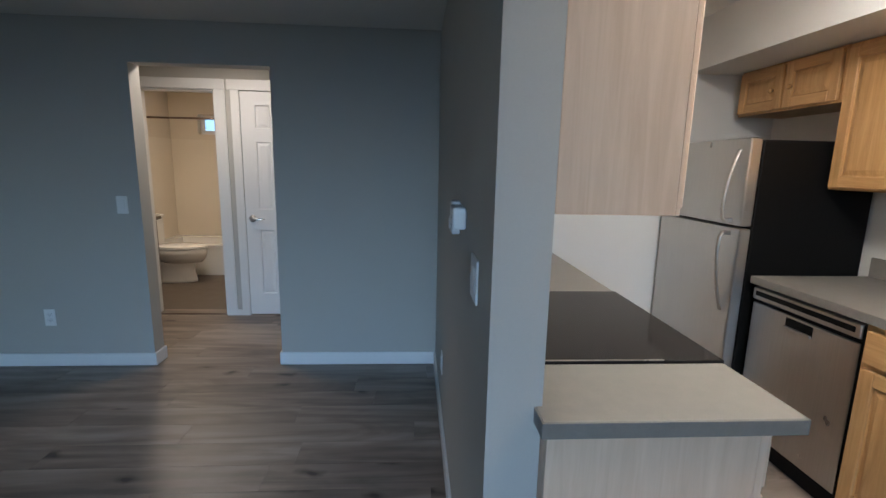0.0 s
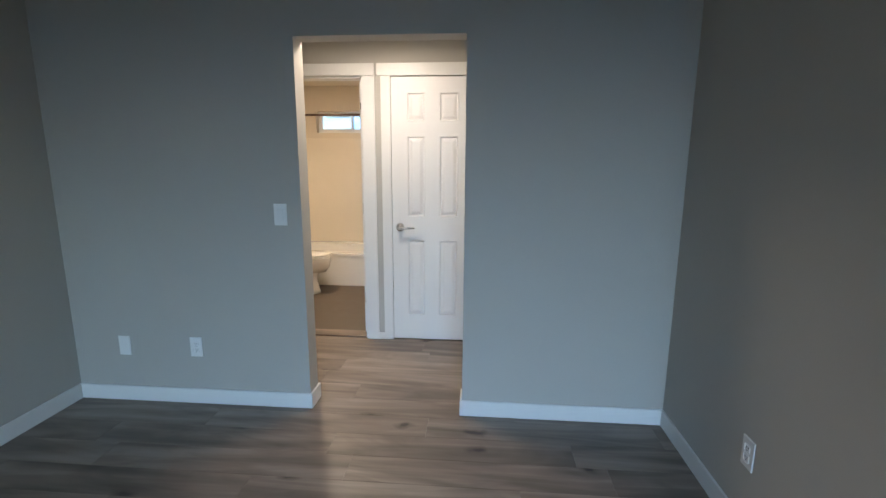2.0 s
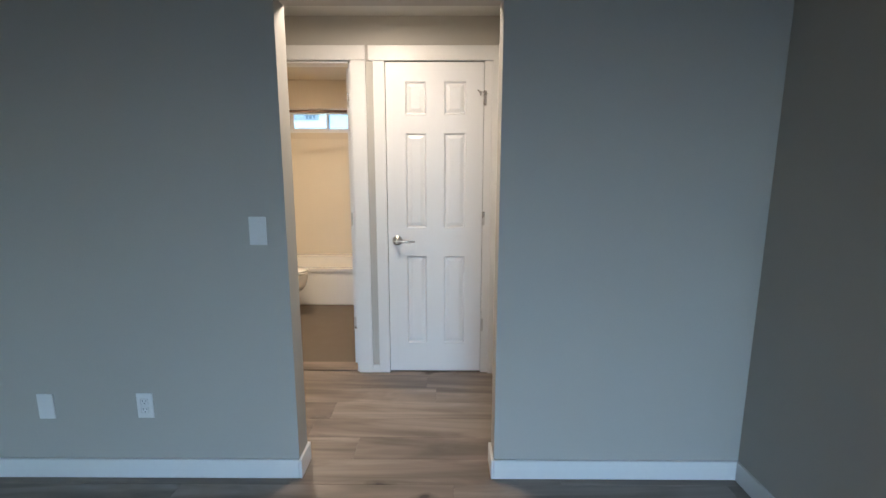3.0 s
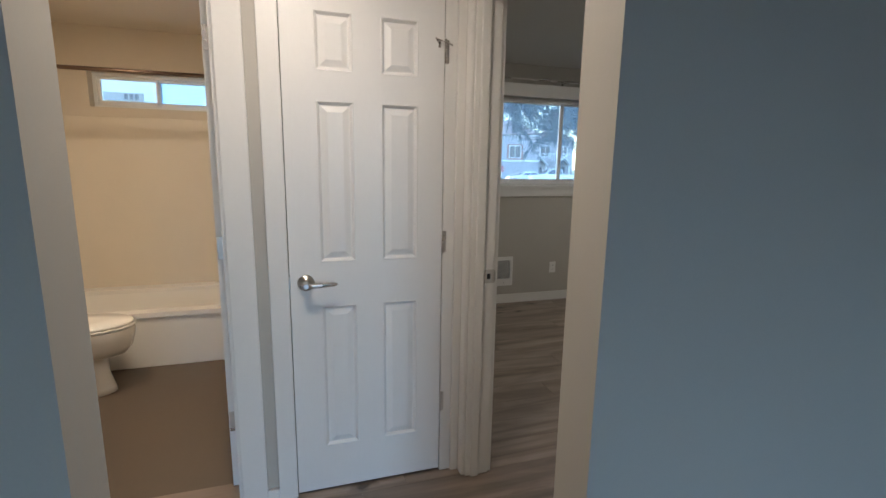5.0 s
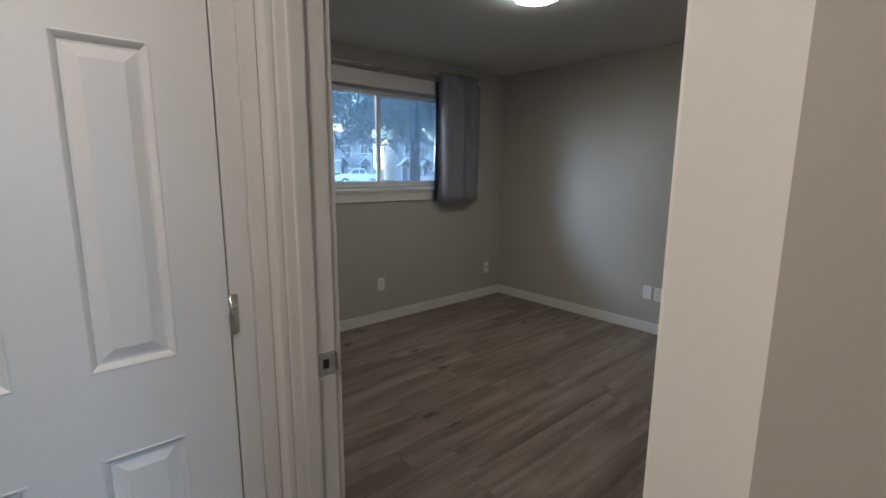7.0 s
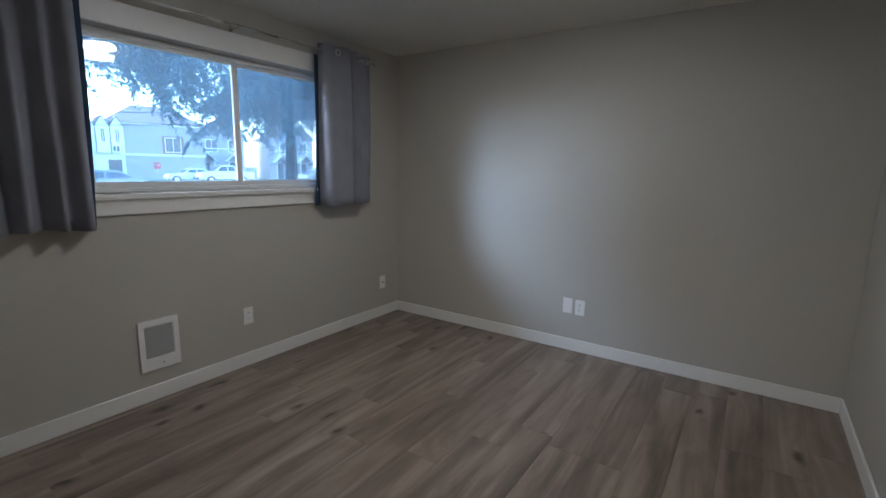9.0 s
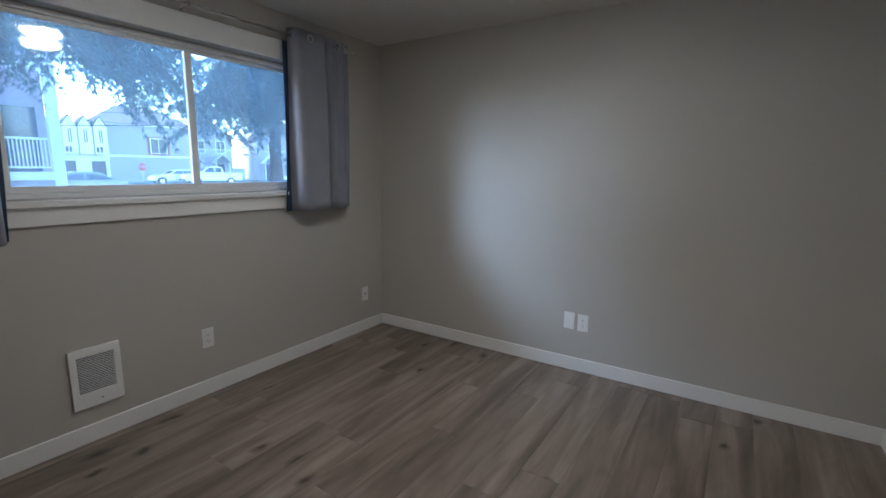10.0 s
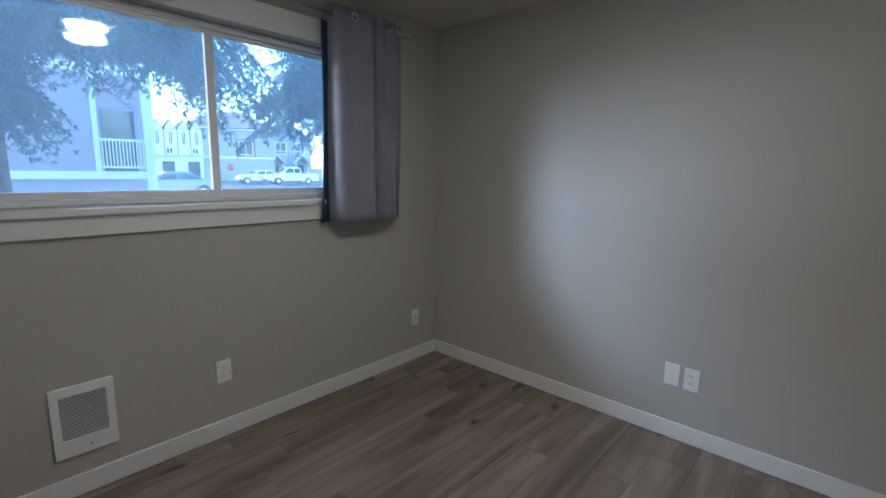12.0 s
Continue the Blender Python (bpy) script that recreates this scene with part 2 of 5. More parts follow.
CURTAIN = fabric("curtain_fabric")
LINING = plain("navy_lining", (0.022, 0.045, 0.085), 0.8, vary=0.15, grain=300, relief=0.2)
GRASS = plain("lawn", (0.07, 0.10, 0.04), 0.9, vary=0.3, scale=1.0, grain=30, relief=0.5)
ASPHALT = plain("asphalt", (0.085, 0.088, 0.09), 0.85, vary=0.2, scale=0.6, grain=60, relief=0.4)
CONCRETE = plain("concrete", (0.36, 0.35, 0.33), 0.85, vary=0.1, scale=1.0, grain=40, relief=0.3)
SIDING = plain("grey_siding", (0.40, 0.335, 0.385), 0.6, vary=0.06, scale=1.0, grain=20)
SIDING_B = plain("pale_siding", (0.40, 0.37, 0.38), 0.6, vary=0.06, scale=1.0, grain=20)
STUCCO = plain("cream_stucco", (0.74, 0.73, 0.70), 0.7, vary=0.06, scale=1.0, grain=20)
EXT_TRIM = plain("outdoor_white_trim", (0.78, 0.78, 0.77), 0.5, vary=0.03)
RED_TRIM = plain("red_brown_trim", (0.30, 0.10, 0.07), 0.6, vary=0.1)
ROOF = plain("roof_shingle", (0.13, 0.115, 0.11), 0.9, vary=0.2, scale=2.0, grain=30, relief=0.4)
WINDOW_DARK = plain("far_window_glass", (0.06, 0.07, 0.09), 0.08, vary=0.2, relief=0.0)
BARK = plain("bark", (0.09, 0.065, 0.05), 0.9, vary=0.35, scale=6, grain=40, relief=0.8, stretch=(1, 1, 0.2))
# both leaf colours shifted pale blue, putting the glare haze into the foliage
NEEDLES = leaf_material("conifer_needles", (0.03, 0.065, 0.075), (0.095, 0.155, 0.165))
LEAVES = leaf_material("cedar_sprays", (0.03, 0.07, 0.08), (0.10, 0.165, 0.17))
CAR_WHITE = plain("white_car_paint", (0.74, 0.75, 0.76), 0.2, vary=0.02, relief=0.0, coat=0.8)
CAR_GREY = plain("grey_car_paint", (0.22, 0.24, 0.27), 0.2, vary=0.03, relief=0.0, coat=0.8)
TYRE = plain("tyre_rubber", (0.02, 0.02, 0.02), 0.8)
SIGN_RED = plain("sign_red", (0.45, 0.02, 0.02), 0.4, vary=0.05)
WIRE = plain("cable_black", (0.02, 0.02, 0.02), 0.6)
TAN_ROOF = plain("tan_roof_shingle", (0.30, 0.225, 0.20), 0.9, vary=0.15, scale=2.0, grain=30, relief=0.4)
SLAT_GREY = plain("heater_slat", (0.66, 0.66, 0.64), 0.45, vary=0.05, relief=0.0)
for dull, level in ((BLACK, 0.12), (BLACK_GLASS, 0.10)):
    dull.node_tree.nodes["Principled BSDF"].inputs["Specular IOR Level"].default_value = level

# ---- builders ----
def box(bm, x0, x1, y0, y1, z0, z1, bevel=0.0, segments=1):
    """Adds a box with optional rounded edges to bm."""
    made = bmesh.ops.create_cube(bm, size=1.0)
    verts = made["verts"]
    for v in verts:
        v.co.x = x0 if v.co.x < 0 else x1
        v.co.y = y0 if v.co.y < 0 else y1
        v.co.z = z0 if v.co.z < 0 else z1
    if bevel:
        edges = {e for v in verts for e in v.link_edges}
        bmesh.ops.bevel(bm, geom=list(edges), offset=bevel, segments=segments, affect="EDGES", profile=0.6)
    return bm


def boxed(*args, **kw):
    return box(bmesh.new(), *args, **kw)


def tube(bm, p0, p1, r0, r1=None, sides=14, caps=True):
    """Adds a straight tapered tube from p0 to p1."""
    r1 = r0 if r1 is None else r1
    p0, p1 = Vector(p0), Vector(p1)
    q = (p1 - p0).to_track_quat("Z", "Y")
    rings = []
    for p, r in ((p0, r0), (p1, r1)):
        rings.append([bm.verts.new(p + q @ Vector((r * math.cos(2 * math.pi * i / sides), r * math.sin(2 * math.pi * i / sides), 0))) for i in range(sides)])
    for i in range(sides):
        f = bm.faces.new((rings[0][i], rings[0][(i + 1) % sides], rings[1][(i + 1) % sides], rings[1][i]))
        f.smooth = True
    if caps:
        bm.faces.new(rings[0][::-1])
        bm.faces.new(rings[1])
    return bm


def lathe(bm, at, axis, profile, sides=28):
    """Adds a turned body: profile of (radius, height) along the axis from at."""
    q = Vector(axis).to_track_quat("Z", "Y")
    rings = []
    for r, h in profile:
        rings.append([bm.verts.new(Vector(at) + q @ Vector((r * math.cos(2 * math.pi * i / sides), r * math.sin(2 * math.pi * i / sides), h))) for i in range(sides)])
    for a, b in zip(rings, rings[1:]):
        for i in range(sides):
            f = bm.faces.new((a[i], a[(i + 1) % sides], b[(i + 1) % sides], b[i]))
            f.smooth = True
    bm.faces.new(rings[0][::-1])
    bm.faces.new(rings[-1])
    return bm


def loft(bm, rings, smooth=True, caps=True):
    """Adds a skin over rings of points with equal counts."""
    vs = [[bm.verts.new(p) for p in ring] for ring in rings]
    n = len(vs[0])
    for a, b in zip(vs, vs[1:]):
        for i in range(n):
            f = bm.faces.new((a[i], a[(i + 1) % n], b[(i + 1) % n], b[i]))
            f.smooth = smooth
    if caps:
        bm.faces.new(vs[0][::-1])
        bm.faces.new(vs[-1])
    return bm


def mesh_of(name, bm, mat):
    bmesh.ops.recalc_face_normals(bm, faces=bm.faces)
    me = bpy.data.meshes.new(name)
    bm.to_mesh(me)
    bm.free()
    me.materials.append(mat)
    return me


def part(name, bm, mat, parent, label=""):
    ob = new(name, mesh_of(name, bm, mat))
    ob.parent = parent
    return tagged(ob, label=label)


def thing(name, m, label, category, group="", kind=""):
    ob = new(name)
    ob.empty_display_size = 0.1
    ob.matrix_world = m
    return tagged(ob, label, category, group, kind)


def solid(name, bm, mat, label, category, kind="structure"):
    return tagged(new(name, mesh_of(name, bm, mat)), label, category, "", kind)


def slab_with_holes(u0, u1, z0, z1, holes, place):
    """A wall panel with rectangular holes through it. place(u, side, z) gives the point on face 0 or 1."""
    us = sorted({u0, u1, *(h[0] for h in holes), *(h[1] for h in holes)})
    zs = sorted({z0, z1, *(h[2] for h in holes), *(h[3] for h in holes)})
    us = [u for u in us if u0 <= u <= u1]
    zs = [z for z in zs if z0 <= z <= z1]
    bm = bmesh.new()
    pts = {}

    def vert(i, s, k):
        if (i, s, k) not in pts:
            pts[i, s, k] = bm.verts.new(place(us[i], s, zs[k]))
        return pts[i, s, k]

    def filled(i, k):
        if not (0 <= i < len(us) - 1 and 0 <= k < len(zs) - 1):
            return False
        uc, zc = (us[i] + us[i + 1]) / 2, (zs[k] + zs[k + 1]) / 2
        return not any(h[0] < uc < h[1] and h[2] < zc < h[3] for h in holes)

    for i in range(len(us) - 1):
        for k in range(len(zs) - 1):
            if not filled(i, k):
                continue
            for s in (0, 1):
                bm.faces.new((vert(i, s, k), vert(i + 1, s, k), vert(i + 1, s, k + 1), vert(i, s, k + 1)))
            for di, dk, a, b in ((-1, 0, (i, k), (i, k + 1)), (1, 0, (i + 1, k), (i + 1, k + 1)), (0, -1, (i, k), (i + 1, k)), (0, 1, (i, k + 1), (i + 1, k + 1))):
                if not filled(i + di, k + dk):
                    bm.faces.new((vert(a[0], 0, a[1]), vert(b[0], 0, b[1]), vert(b[0], 1, b[1]), vert(a[0], 1, a[1])))
    return bm


def wall_x(name, x0, x1, y0, y1, holes=(), mat=None, label="", z0=0.0, z1=2.5):
    """A wall that runs along x, from y0 to y1 thick. Holes: x0, x1, z0, z1."""
    return solid(name, slab_with_holes(x0, x1, z0, z1, holes, lambda u, s, z: (u, (y0, y1)[s], z)), mat or PAINT, label or "greige painted plaster wall", "wall")


def wall_y(name, y0, y1, x0, x1, holes=(), mat=None, label="", z0=0.0, z1=2.5):
    return solid(name, slab_with_holes(y0, y1, z0, z1, holes, lambda u, s, z: ((x0, x1)[s], u, z)), mat or PAINT, label or "greige painted plaster wall", "wall")


# ---- large structure ----
OPEN_L, OPEN_R, OPEN_H = -0.985, -0.102, 2.045
NY, NY2 = 3.62, 3.742
LW, LE = -2.418, 1.003
HALL_N = 4.732
BN, BE = 7.108, 3.495
STUB = 1.362
DOOR_S, DOOR_N = 3.832, 4.662
wall_x("wall_living_north", LW, BE, NY, NY2, [(OPEN_L, OPEN_R, 0.0, OPEN_H)], label="greige living room wall with a plain hall opening")
wall_y("wall_living_west", -3.2, 4.85, LW - 0.12, LW)
wall_y("wall_stub", STUB, NY, LE, 1.128, label="greige stub wall between living room and kitchen")
wall_x("wall_hall_north", LW, 0.02, HALL_N, 4.852, [(-1.58, -0.915, 0.0, 2.05), (-0.702, -0.081, 0.0, 2.048)], label="hall wall with two doorways")
wall_y("wall_bedroom_west", NY2, BN, 0.02, 0.13, [(DOOR_S, DOOR_N, 0.0, 2.048)], label="wall with the bedroom doorway")
WX0, WX1, WZ0, WZ1 = 1.07, 2.85, 1.218, 2.068
wall_x("wall_bedroom_north", 0.02, BE + 0.12, BN, BN + 0.16, [(WX0, WX1, WZ0, WZ1)], label="greige bedroom wall with a wide slider window")
wall_y("wall_bedroom_east", -3.2, BN, BE, BE + 0.12, label="plain greige bedroom wall")
wall_x("wall_kitchen_north", 1.128, 3.22, 3.46, NY, mat=CEILING, label="white painted kitchen wall")
wall_y("wall_kitchen_east", -3.2, NY, 3.22, 3.34, mat=CEILING, label="white painted kitchen wall")
wall_x("wall_south", LW - 0.12, BE + 0.12, -3.32, -3.2, [(-0.9, 1.3, 0.06, 2.08)], label="greige wall with a wide window")
wall_y("wall_bath_east", 4.852, BN, -0.83, -0.71, mat=BATH_PAINT, label="cream painted bathroom wall")
wall_y("wall_bath_west", 4.84, BN + 0.16, -2.62, -2.50, mat=BATH_PAINT, label="cream painted bathroom wall")
BW = (-2.125, -1.16, 1.79, 2.055)
wall_x("wall_bath_north", -2.50, 0.02, BN, BN + 0.16, [BW], mat=BATH_PAINT, label="cream bathroom wall with a small high window")
wall_x("wall_bath_south_lining", -2.50, -1.60, 4.855, 4.867, mat=BATH_PAINT, label="cream painted bathroom wall")


def slab(name, x0, x1, y0, y1, z0, z1, mat, label, category):
    return solid(name, boxed(x0, x1, y0, y1, z0, z1), mat, label, category)


slab("ceiling_living", LW - 0.02, LE + 0.06, -3.22, NY + 0.02, 2.302, 2.48, CEILING, "off-white textured ceiling", "ceiling")
slab("ceiling_hall", LW - 0.02, 0.05, NY2 - 0.03, HALL_N + 0.03, 2.31, 2.48, CEILING, "off-white hall ceiling", "ceiling")
slab("ceiling_bath", -2.55, -0.80, 4.84, BN + 0.02, 2.365, 2.48, BATH_PAINT, "cream bathroom ceiling", "ceiling")
slab("ceiling_bedroom", 0.10, BE + 0.03, NY2 - 0.03, BN + 0.02, 2.366, 2.48, CEILING, "off-white bedroom ceiling", "ceiling")
slab("ceiling_kitchen", LE + 0.06, 3.24, -3.22, 3.48, 2.36, 2.48, CEILING, "white kitchen ceiling", "ceiling")
slab("soffit", 2.60, 3.22, -3.2, 3.46, 2.056, 2.36, CEILING, "white plaster soffit above the cabinets", "soffit")
slab("roof", -2.8, 3.8, -3.6, 7.45, 2.5, 2.7, ROOF, "flat roof slab", "roof")

# floors
slab("floor_bath", -2.50, -0.83, 4.84, BN, -0.05, 0.003, VINYL, "brown sheet vinyl bathroom floor", "floor")


def baseboard(x0, x1, y0, y1):
    return solid("baseboard", boxed(x0, x1, y0, y1, 0.001, 0.094, bevel=0.003), TRIM, "white painted flat baseboard", "baseboard")


B = 0.013
baseboard(LW, OPEN_L, NY - B, NY)
baseboard(OPEN_L, OPEN_L + B, NY - B, NY2 + B)
baseboard(OPEN_R - B, OPEN_R, NY - B, NY2 + B)
baseboard(OPEN_R, LE, NY - B, NY)
baseboard(LE - B, LE, STUB, NY - B)
baseboard(LE - B, 1.128, STUB - B, STUB)
baseboard(LW, LW + B, -3.2, NY - B)
baseboard(LW, OPEN_L, NY2, NY2 + B)
baseboard(OPEN_R, 0.02, NY2, NY2 + B)
baseboard(0.13, BE, BN - B, BN)
baseboard(BE - B, BE, NY2, BN - B)
baseboard(0.148, BE - B, NY2, NY2 + B)
baseboard(0.13, 0.13 + B, 4.737, BN - B)
baseboard(LW, -1.68, HALL_N - B, HALL_N)


def casing(x0, x1, y0, y1, z0, z1, label="white painted flat door casing", bevel=0.0035):
    return solid("trim", boxed(x0, x1, y0, y1, z0, z1, bevel=bevel, segments=2), TRIM, label, "door casing")


C = 0.018
# bathroom and closet doorways, hall side
casing(-1.68, -1.58, HALL_N - C, HALL_N, 0.0, 2.05)
casing(-0.915, -0.820, HALL_N - C, HALL_N, 0.0, 2.05)
casing(-1.68, -0.820, HALL_N - C - 0.002, HALL_N, 2.05, 2.137)
casing(-0.775, -0.702, HALL_N - C, HALL_N, 0.0, 2.048)
casing(-0.803, 0.02, HALL_N - C - 0.002, HALL_N, 2.048, 2.137)
# plain jamb board and stepped casing on the closet's hinge side
casing(-0.081, -0.032, HALL_N - 0.010, HALL_N, 0.0, 2.048, "white painted door jamb")
casing(-0.032, 0.0025, HALL_N - C - 0.006, HALL_N, 0.0, 2.048, bevel=0.002)
# recessed strip between the two casings
casing(-0.820, -0.775, HALL_N - C + 0.001, HALL_N, 0.0, 0.055, "narrow wood filler block")
# bedroom doorway, hall side and room side
casing(0.002, 0.02, DOOR_N - 0.004, HALL_N - C - 0.003, 0.0, 2.048, bevel=0.006)
casing(0.0, 0.02, NY2 + 0.012, DOOR_S + 0.009, 0.0, 2.048)
casing(0.0, 0.02, NY2 + 0.012, HALL_N - C - 0.007, 2.048, 2.137)
casing(0.13, 0.147, DOOR_N - 0.006, 4.735, 0.0, 2.048)
casing(0.13, 0.149, 3.762, 4.735, 2.048, 2.12)
casing(0.13, 0.147, 3.762, DOOR_S + 0.008, 0.0, 2.048)
# jamb linings with stops
casing(0.0192, 0.129, DOOR_N - 0.014, DOOR_N, 0.0, 2.033, "white painted door jamb")
casing(0.040, 0.078, DOOR_N - 0.026, DOOR_N - 0.014, 0.0, 2.021, "white painted door stop", 0.005)
casing(0.0192, 0.129, DOOR_S, DOOR_S + 0.013, 0.0, 2.033, "white painted door jamb")
casing(0.045, 0.080, DOOR_S + 0.013, DOOR_S + 0.0225, 0.0, 2.021, "white painted door stop")
casing(0.021, 0.129, DOOR_S, DOOR_N, 2.033, 2.048, "white painted door jamb")
casing(-0.930, -0.915, HALL_N + 0.003, 4.849, 0.0, 2.035, "white painted door jamb")
casing(-1.58, -1.565, HALL_N + 0.003, 4.849, 0.0, 2.035, "white painted door jamb")
casing(-1.565, -0.930, HALL_N + 0.003, 4.849, 2.035, 2.05, "white painted door jamb")
# threshold to the bathroom
solid("threshold", boxed(-1.565, -0.930, HALL_N + 0.005, 4.872, 0.001, 0.012, bevel=0.004), FLOOR_WOOD, "wooden threshold strip at the bathroom door", "threshold")


# ---- doors ----
def panel_rings(x0, x1, z0, z1, face):
    """Sunk moulding round a raised field, seen from -y; face: y of the door's surface."""
    rings = []
    for inset, depth in ((0.0, 0.0), (0.003, -0.0015), (0.006, 0.0), (0.010, 0.0035), (0.014, 0.009), (0.019, 0.009), (0.041, 0.0015), (0.0415, 0.0015)):
        a, b, c, d = x0 + inset, x1 - inset, z0 + inset, z1 - inset
        rings.append([(a, face + depth, c), (b, face + depth, c), (b, face + depth, d), (a, face + depth, d)])
    return rings


def lever(parent, x, z, face, way, side=-1):
    """Lever handle on a door's face; way: +1 points to +x; side: the y direction it stands out to."""
    bm = lathe(bmesh.new(), (x, face, z), (0, side, 0), [(0.033, 0.0), (0.033, 0.004), (0.029, 0.010), (0.014, 0.014), (0.012, 0.045), (0.012, 0.056), (0.008, 0.060)])
    handle = part("door_handle", bm, NICKEL, parent, "satin nickel lever handle")
    y = face + side * 0.050
    rings = []
    for s, hh, tt in ((0.0, 0.011, 0.010), (0.03, 0.010, 0.008), (0.07, 0.009, 0.007), (0.105, 0.008, 0.006), (0.118, 0.005, 0.004)):
        cx = x + way * s
        cy = y - side * 0.012 * (s / 0.118) ** 2
        rings.append([(cx, cy + tt * math.cos(a), z - 0.002 + hh * math.sin(a)) for a in [2 * math.pi * k / 14 for k in range(14)]])
    part("lever", loft(bmesh.new(), rings), NICKEL, handle)
    return handle


def door_leaf(name, m, w, h, t, label, panels=True, group=""):
    """Six-panel door; local x from 0 to w, face at y = 0 looking to -y, back at y = t."""
    door = thing(name, m, label, "door", group, "structure")
    bands = [(0.117, 0.257), (0.362, 0.510)]
    bands = [(a * w / 0.615, b * w / 0.615) for a, b in bands]
    rows = [(0.196, 0.813), (0.991, 1.606), (1.711, 1.920)]
    holes = [(a, b, c, d) for a, b in bands for c, d in rows] if panels else []
    bm = bmesh.new()
    us = sorted({0.0, w, *(q for b in bands for q in b)})
    zs = sorted({0.0, h, *(q for r in rows for q in r)})
    grid = {(i, k): bm.verts.new((us[i], 0, zs[k])) for i in range(len(us)) for k in range(len(zs))}
    for i in range(len(us) - 1):
        for k in range(len(zs) - 1):
            uc, zc = (us[i] + us[i + 1]) / 2, (zs[k] + zs[k + 1]) / 2
            if not any(q[0] < uc < q[1] and q[2] < zc < q[3] for q in holes):
                bm.faces.new((grid[i, k], grid[i + 1, k], grid[i + 1, k + 1], grid[i, k + 1]))
    back = [bm.verts.new(p) for p in ((0, t, 0), (w, t, 0), (w, t, h), (0, t, h))]
    bm.faces.new(back)
    nu, nz = len(us) - 1, len(zs) - 1
    rim = [grid[i, 0] for i in range(nu + 1)] + [grid[nu, k] for k in range(1, nz + 1)] + [grid[i, nz] for i in range(nu - 1, -1, -1)] + [grid[0, k] for k in range(nz - 1, 0, -1)]
    corners = [0, nu, nu + nz, 2 * nu + nz, len(rim)]
    for s in range(4):
        seg = rim[corners[s]:corners[s + 1] + 1] if s < 3 else rim[corners[3]:] + [rim[0]]
        bm.faces.new(seg + [back[(s + 1) % 4], back[s]])
    part("leaf", bm, DOOR_WHITE, door)
    for a, b, c, d in holes:
        pb = loft(bmesh.new(), panel_rings(a, b, c, d, 0.0), smooth=False, caps=False)
        rg = panel_rings(a, b, c, d, 0.0)[-1]
        pb.faces.new([pb.verts.new(p) for p in rg])
        part("panel", pb, DOOR_WHITE, door)
    return door


def hinge(parent, x, y, z):
    bm = boxed(x + 0.004, x + 0.014, y + 0.0, y + 0.007, z - 0.044, z + 0.044, bevel=0.001)
    h = part("hinge", bm, NICKEL, parent, "satin nickel butt hinge")
    part("hinge_pin", tube(bmesh.new(), (x, y, z - 0.045), (x, y, z + 0.045), 0.0055), NICKEL, h)


closet = door_leaf("door_1", pose(-0.699, HALL_N - 0.004, 0.012), 0.615, 2.030, 0.035, "closed white six-panel closet door with nickel lever")
lever(closet, 0.060, 0.912, 0.0, 1)
for z in (0.335, 1.06, 1.815):
    hinge(closet, 0.618, -0.010, z)
hook = part("hook_latch", tube(bmesh.new(), (0.575, -0.012, 1.862), (0.640, -0.030, 1.835), 0.0025), NICKEL, closet, "small wire hook latch")
part("latch_arm", tube(bmesh.new(), (0.575, -0.012, 1.862), (0.592, -0.006, 1.845), 0.003), NICKEL, hook)
part("latch_plate", boxed(0.590, 0.600, -0.004, 0.0, 1.83, 1.86, bevel=0.001), NICKEL, closet)
part("strike_edge", boxed(-0.004, 0.002, -0.006, 0.0, 0.89, 0.945, bevel=0.001), NICKEL, closet)

bedroom_door = door_leaf("door_2", pose(0.140, 3.898, 0.012, 0, 0, 0.5) @ Matrix.Diagonal((1, -1, 1, 1)), 0.785, 2.015, 0.035, "open white six-panel bedroom door with nickel lever")
lever(bedroom_door, 0.725, 0.912, 0.0, -1)
for z in (0.25, 1.05, 1.80):
    leaf_hinge = part("hinge", boxed(-0.003, 0.001, 0.006, 0.032, z - 0.044, z + 0.044, bevel=0.001), NICKEL, bedroom_door, "satin nickel butt hinge")
    part("hinge_pin", tube(bmesh.new(), (-0.004, 0.040, z - 0.047), (-0.004, 0.040, z + 0.047), 0.006), NICKEL, leaf_hinge)

bath_door = door_leaf("door_3", pose(-0.934, 4.855, 0.012, 0, 0, 92.5), 0.63, 2.018, 0.035, "white bathroom door standing open")
for z in (0.30, 1.04, 1.82):
    part("hinge", boxed(-0.0035, 0.001, 0.004, 0.032, z - 0.044, z + 0.044, bevel=0.001), NICKEL, bath_door, "satin nickel butt hinge")

strike = thing("strike_plate", pose(0.102, DOOR_N - 0.014, 0.928), "nickel strike plate on the bedroom door jamb", "strike plate")
part("lip", boxed(0.0255, 0.030, -0.006, 0.006, -0.022, 0.022, bevel=0.001), NICKEL, strike)
part("plate", slab_with_holes(-0.020, 0.025, -0.029, 0.029, [(-0.008, 0.008, -0.012, 0.012)], lambda u, s, z: (u, (-0.002, 0.0)[s], z)), NICKEL, strike)
# flat dark patch paints the shade inside the latch hole
part("hole_shade", boxed(-0.008, 0.008, -0.0008, 0.0, -0.012, 0.012), DARK, strike, "latch hole's shade as a dark patch")
for z in (-0.021, 0.021):
    part("screw", lathe(bmesh.new(), (0, -0.002, z), (0, -1, 0), [(0.004, 0), (0.003, 0.001)], 10), NICKEL, strike)


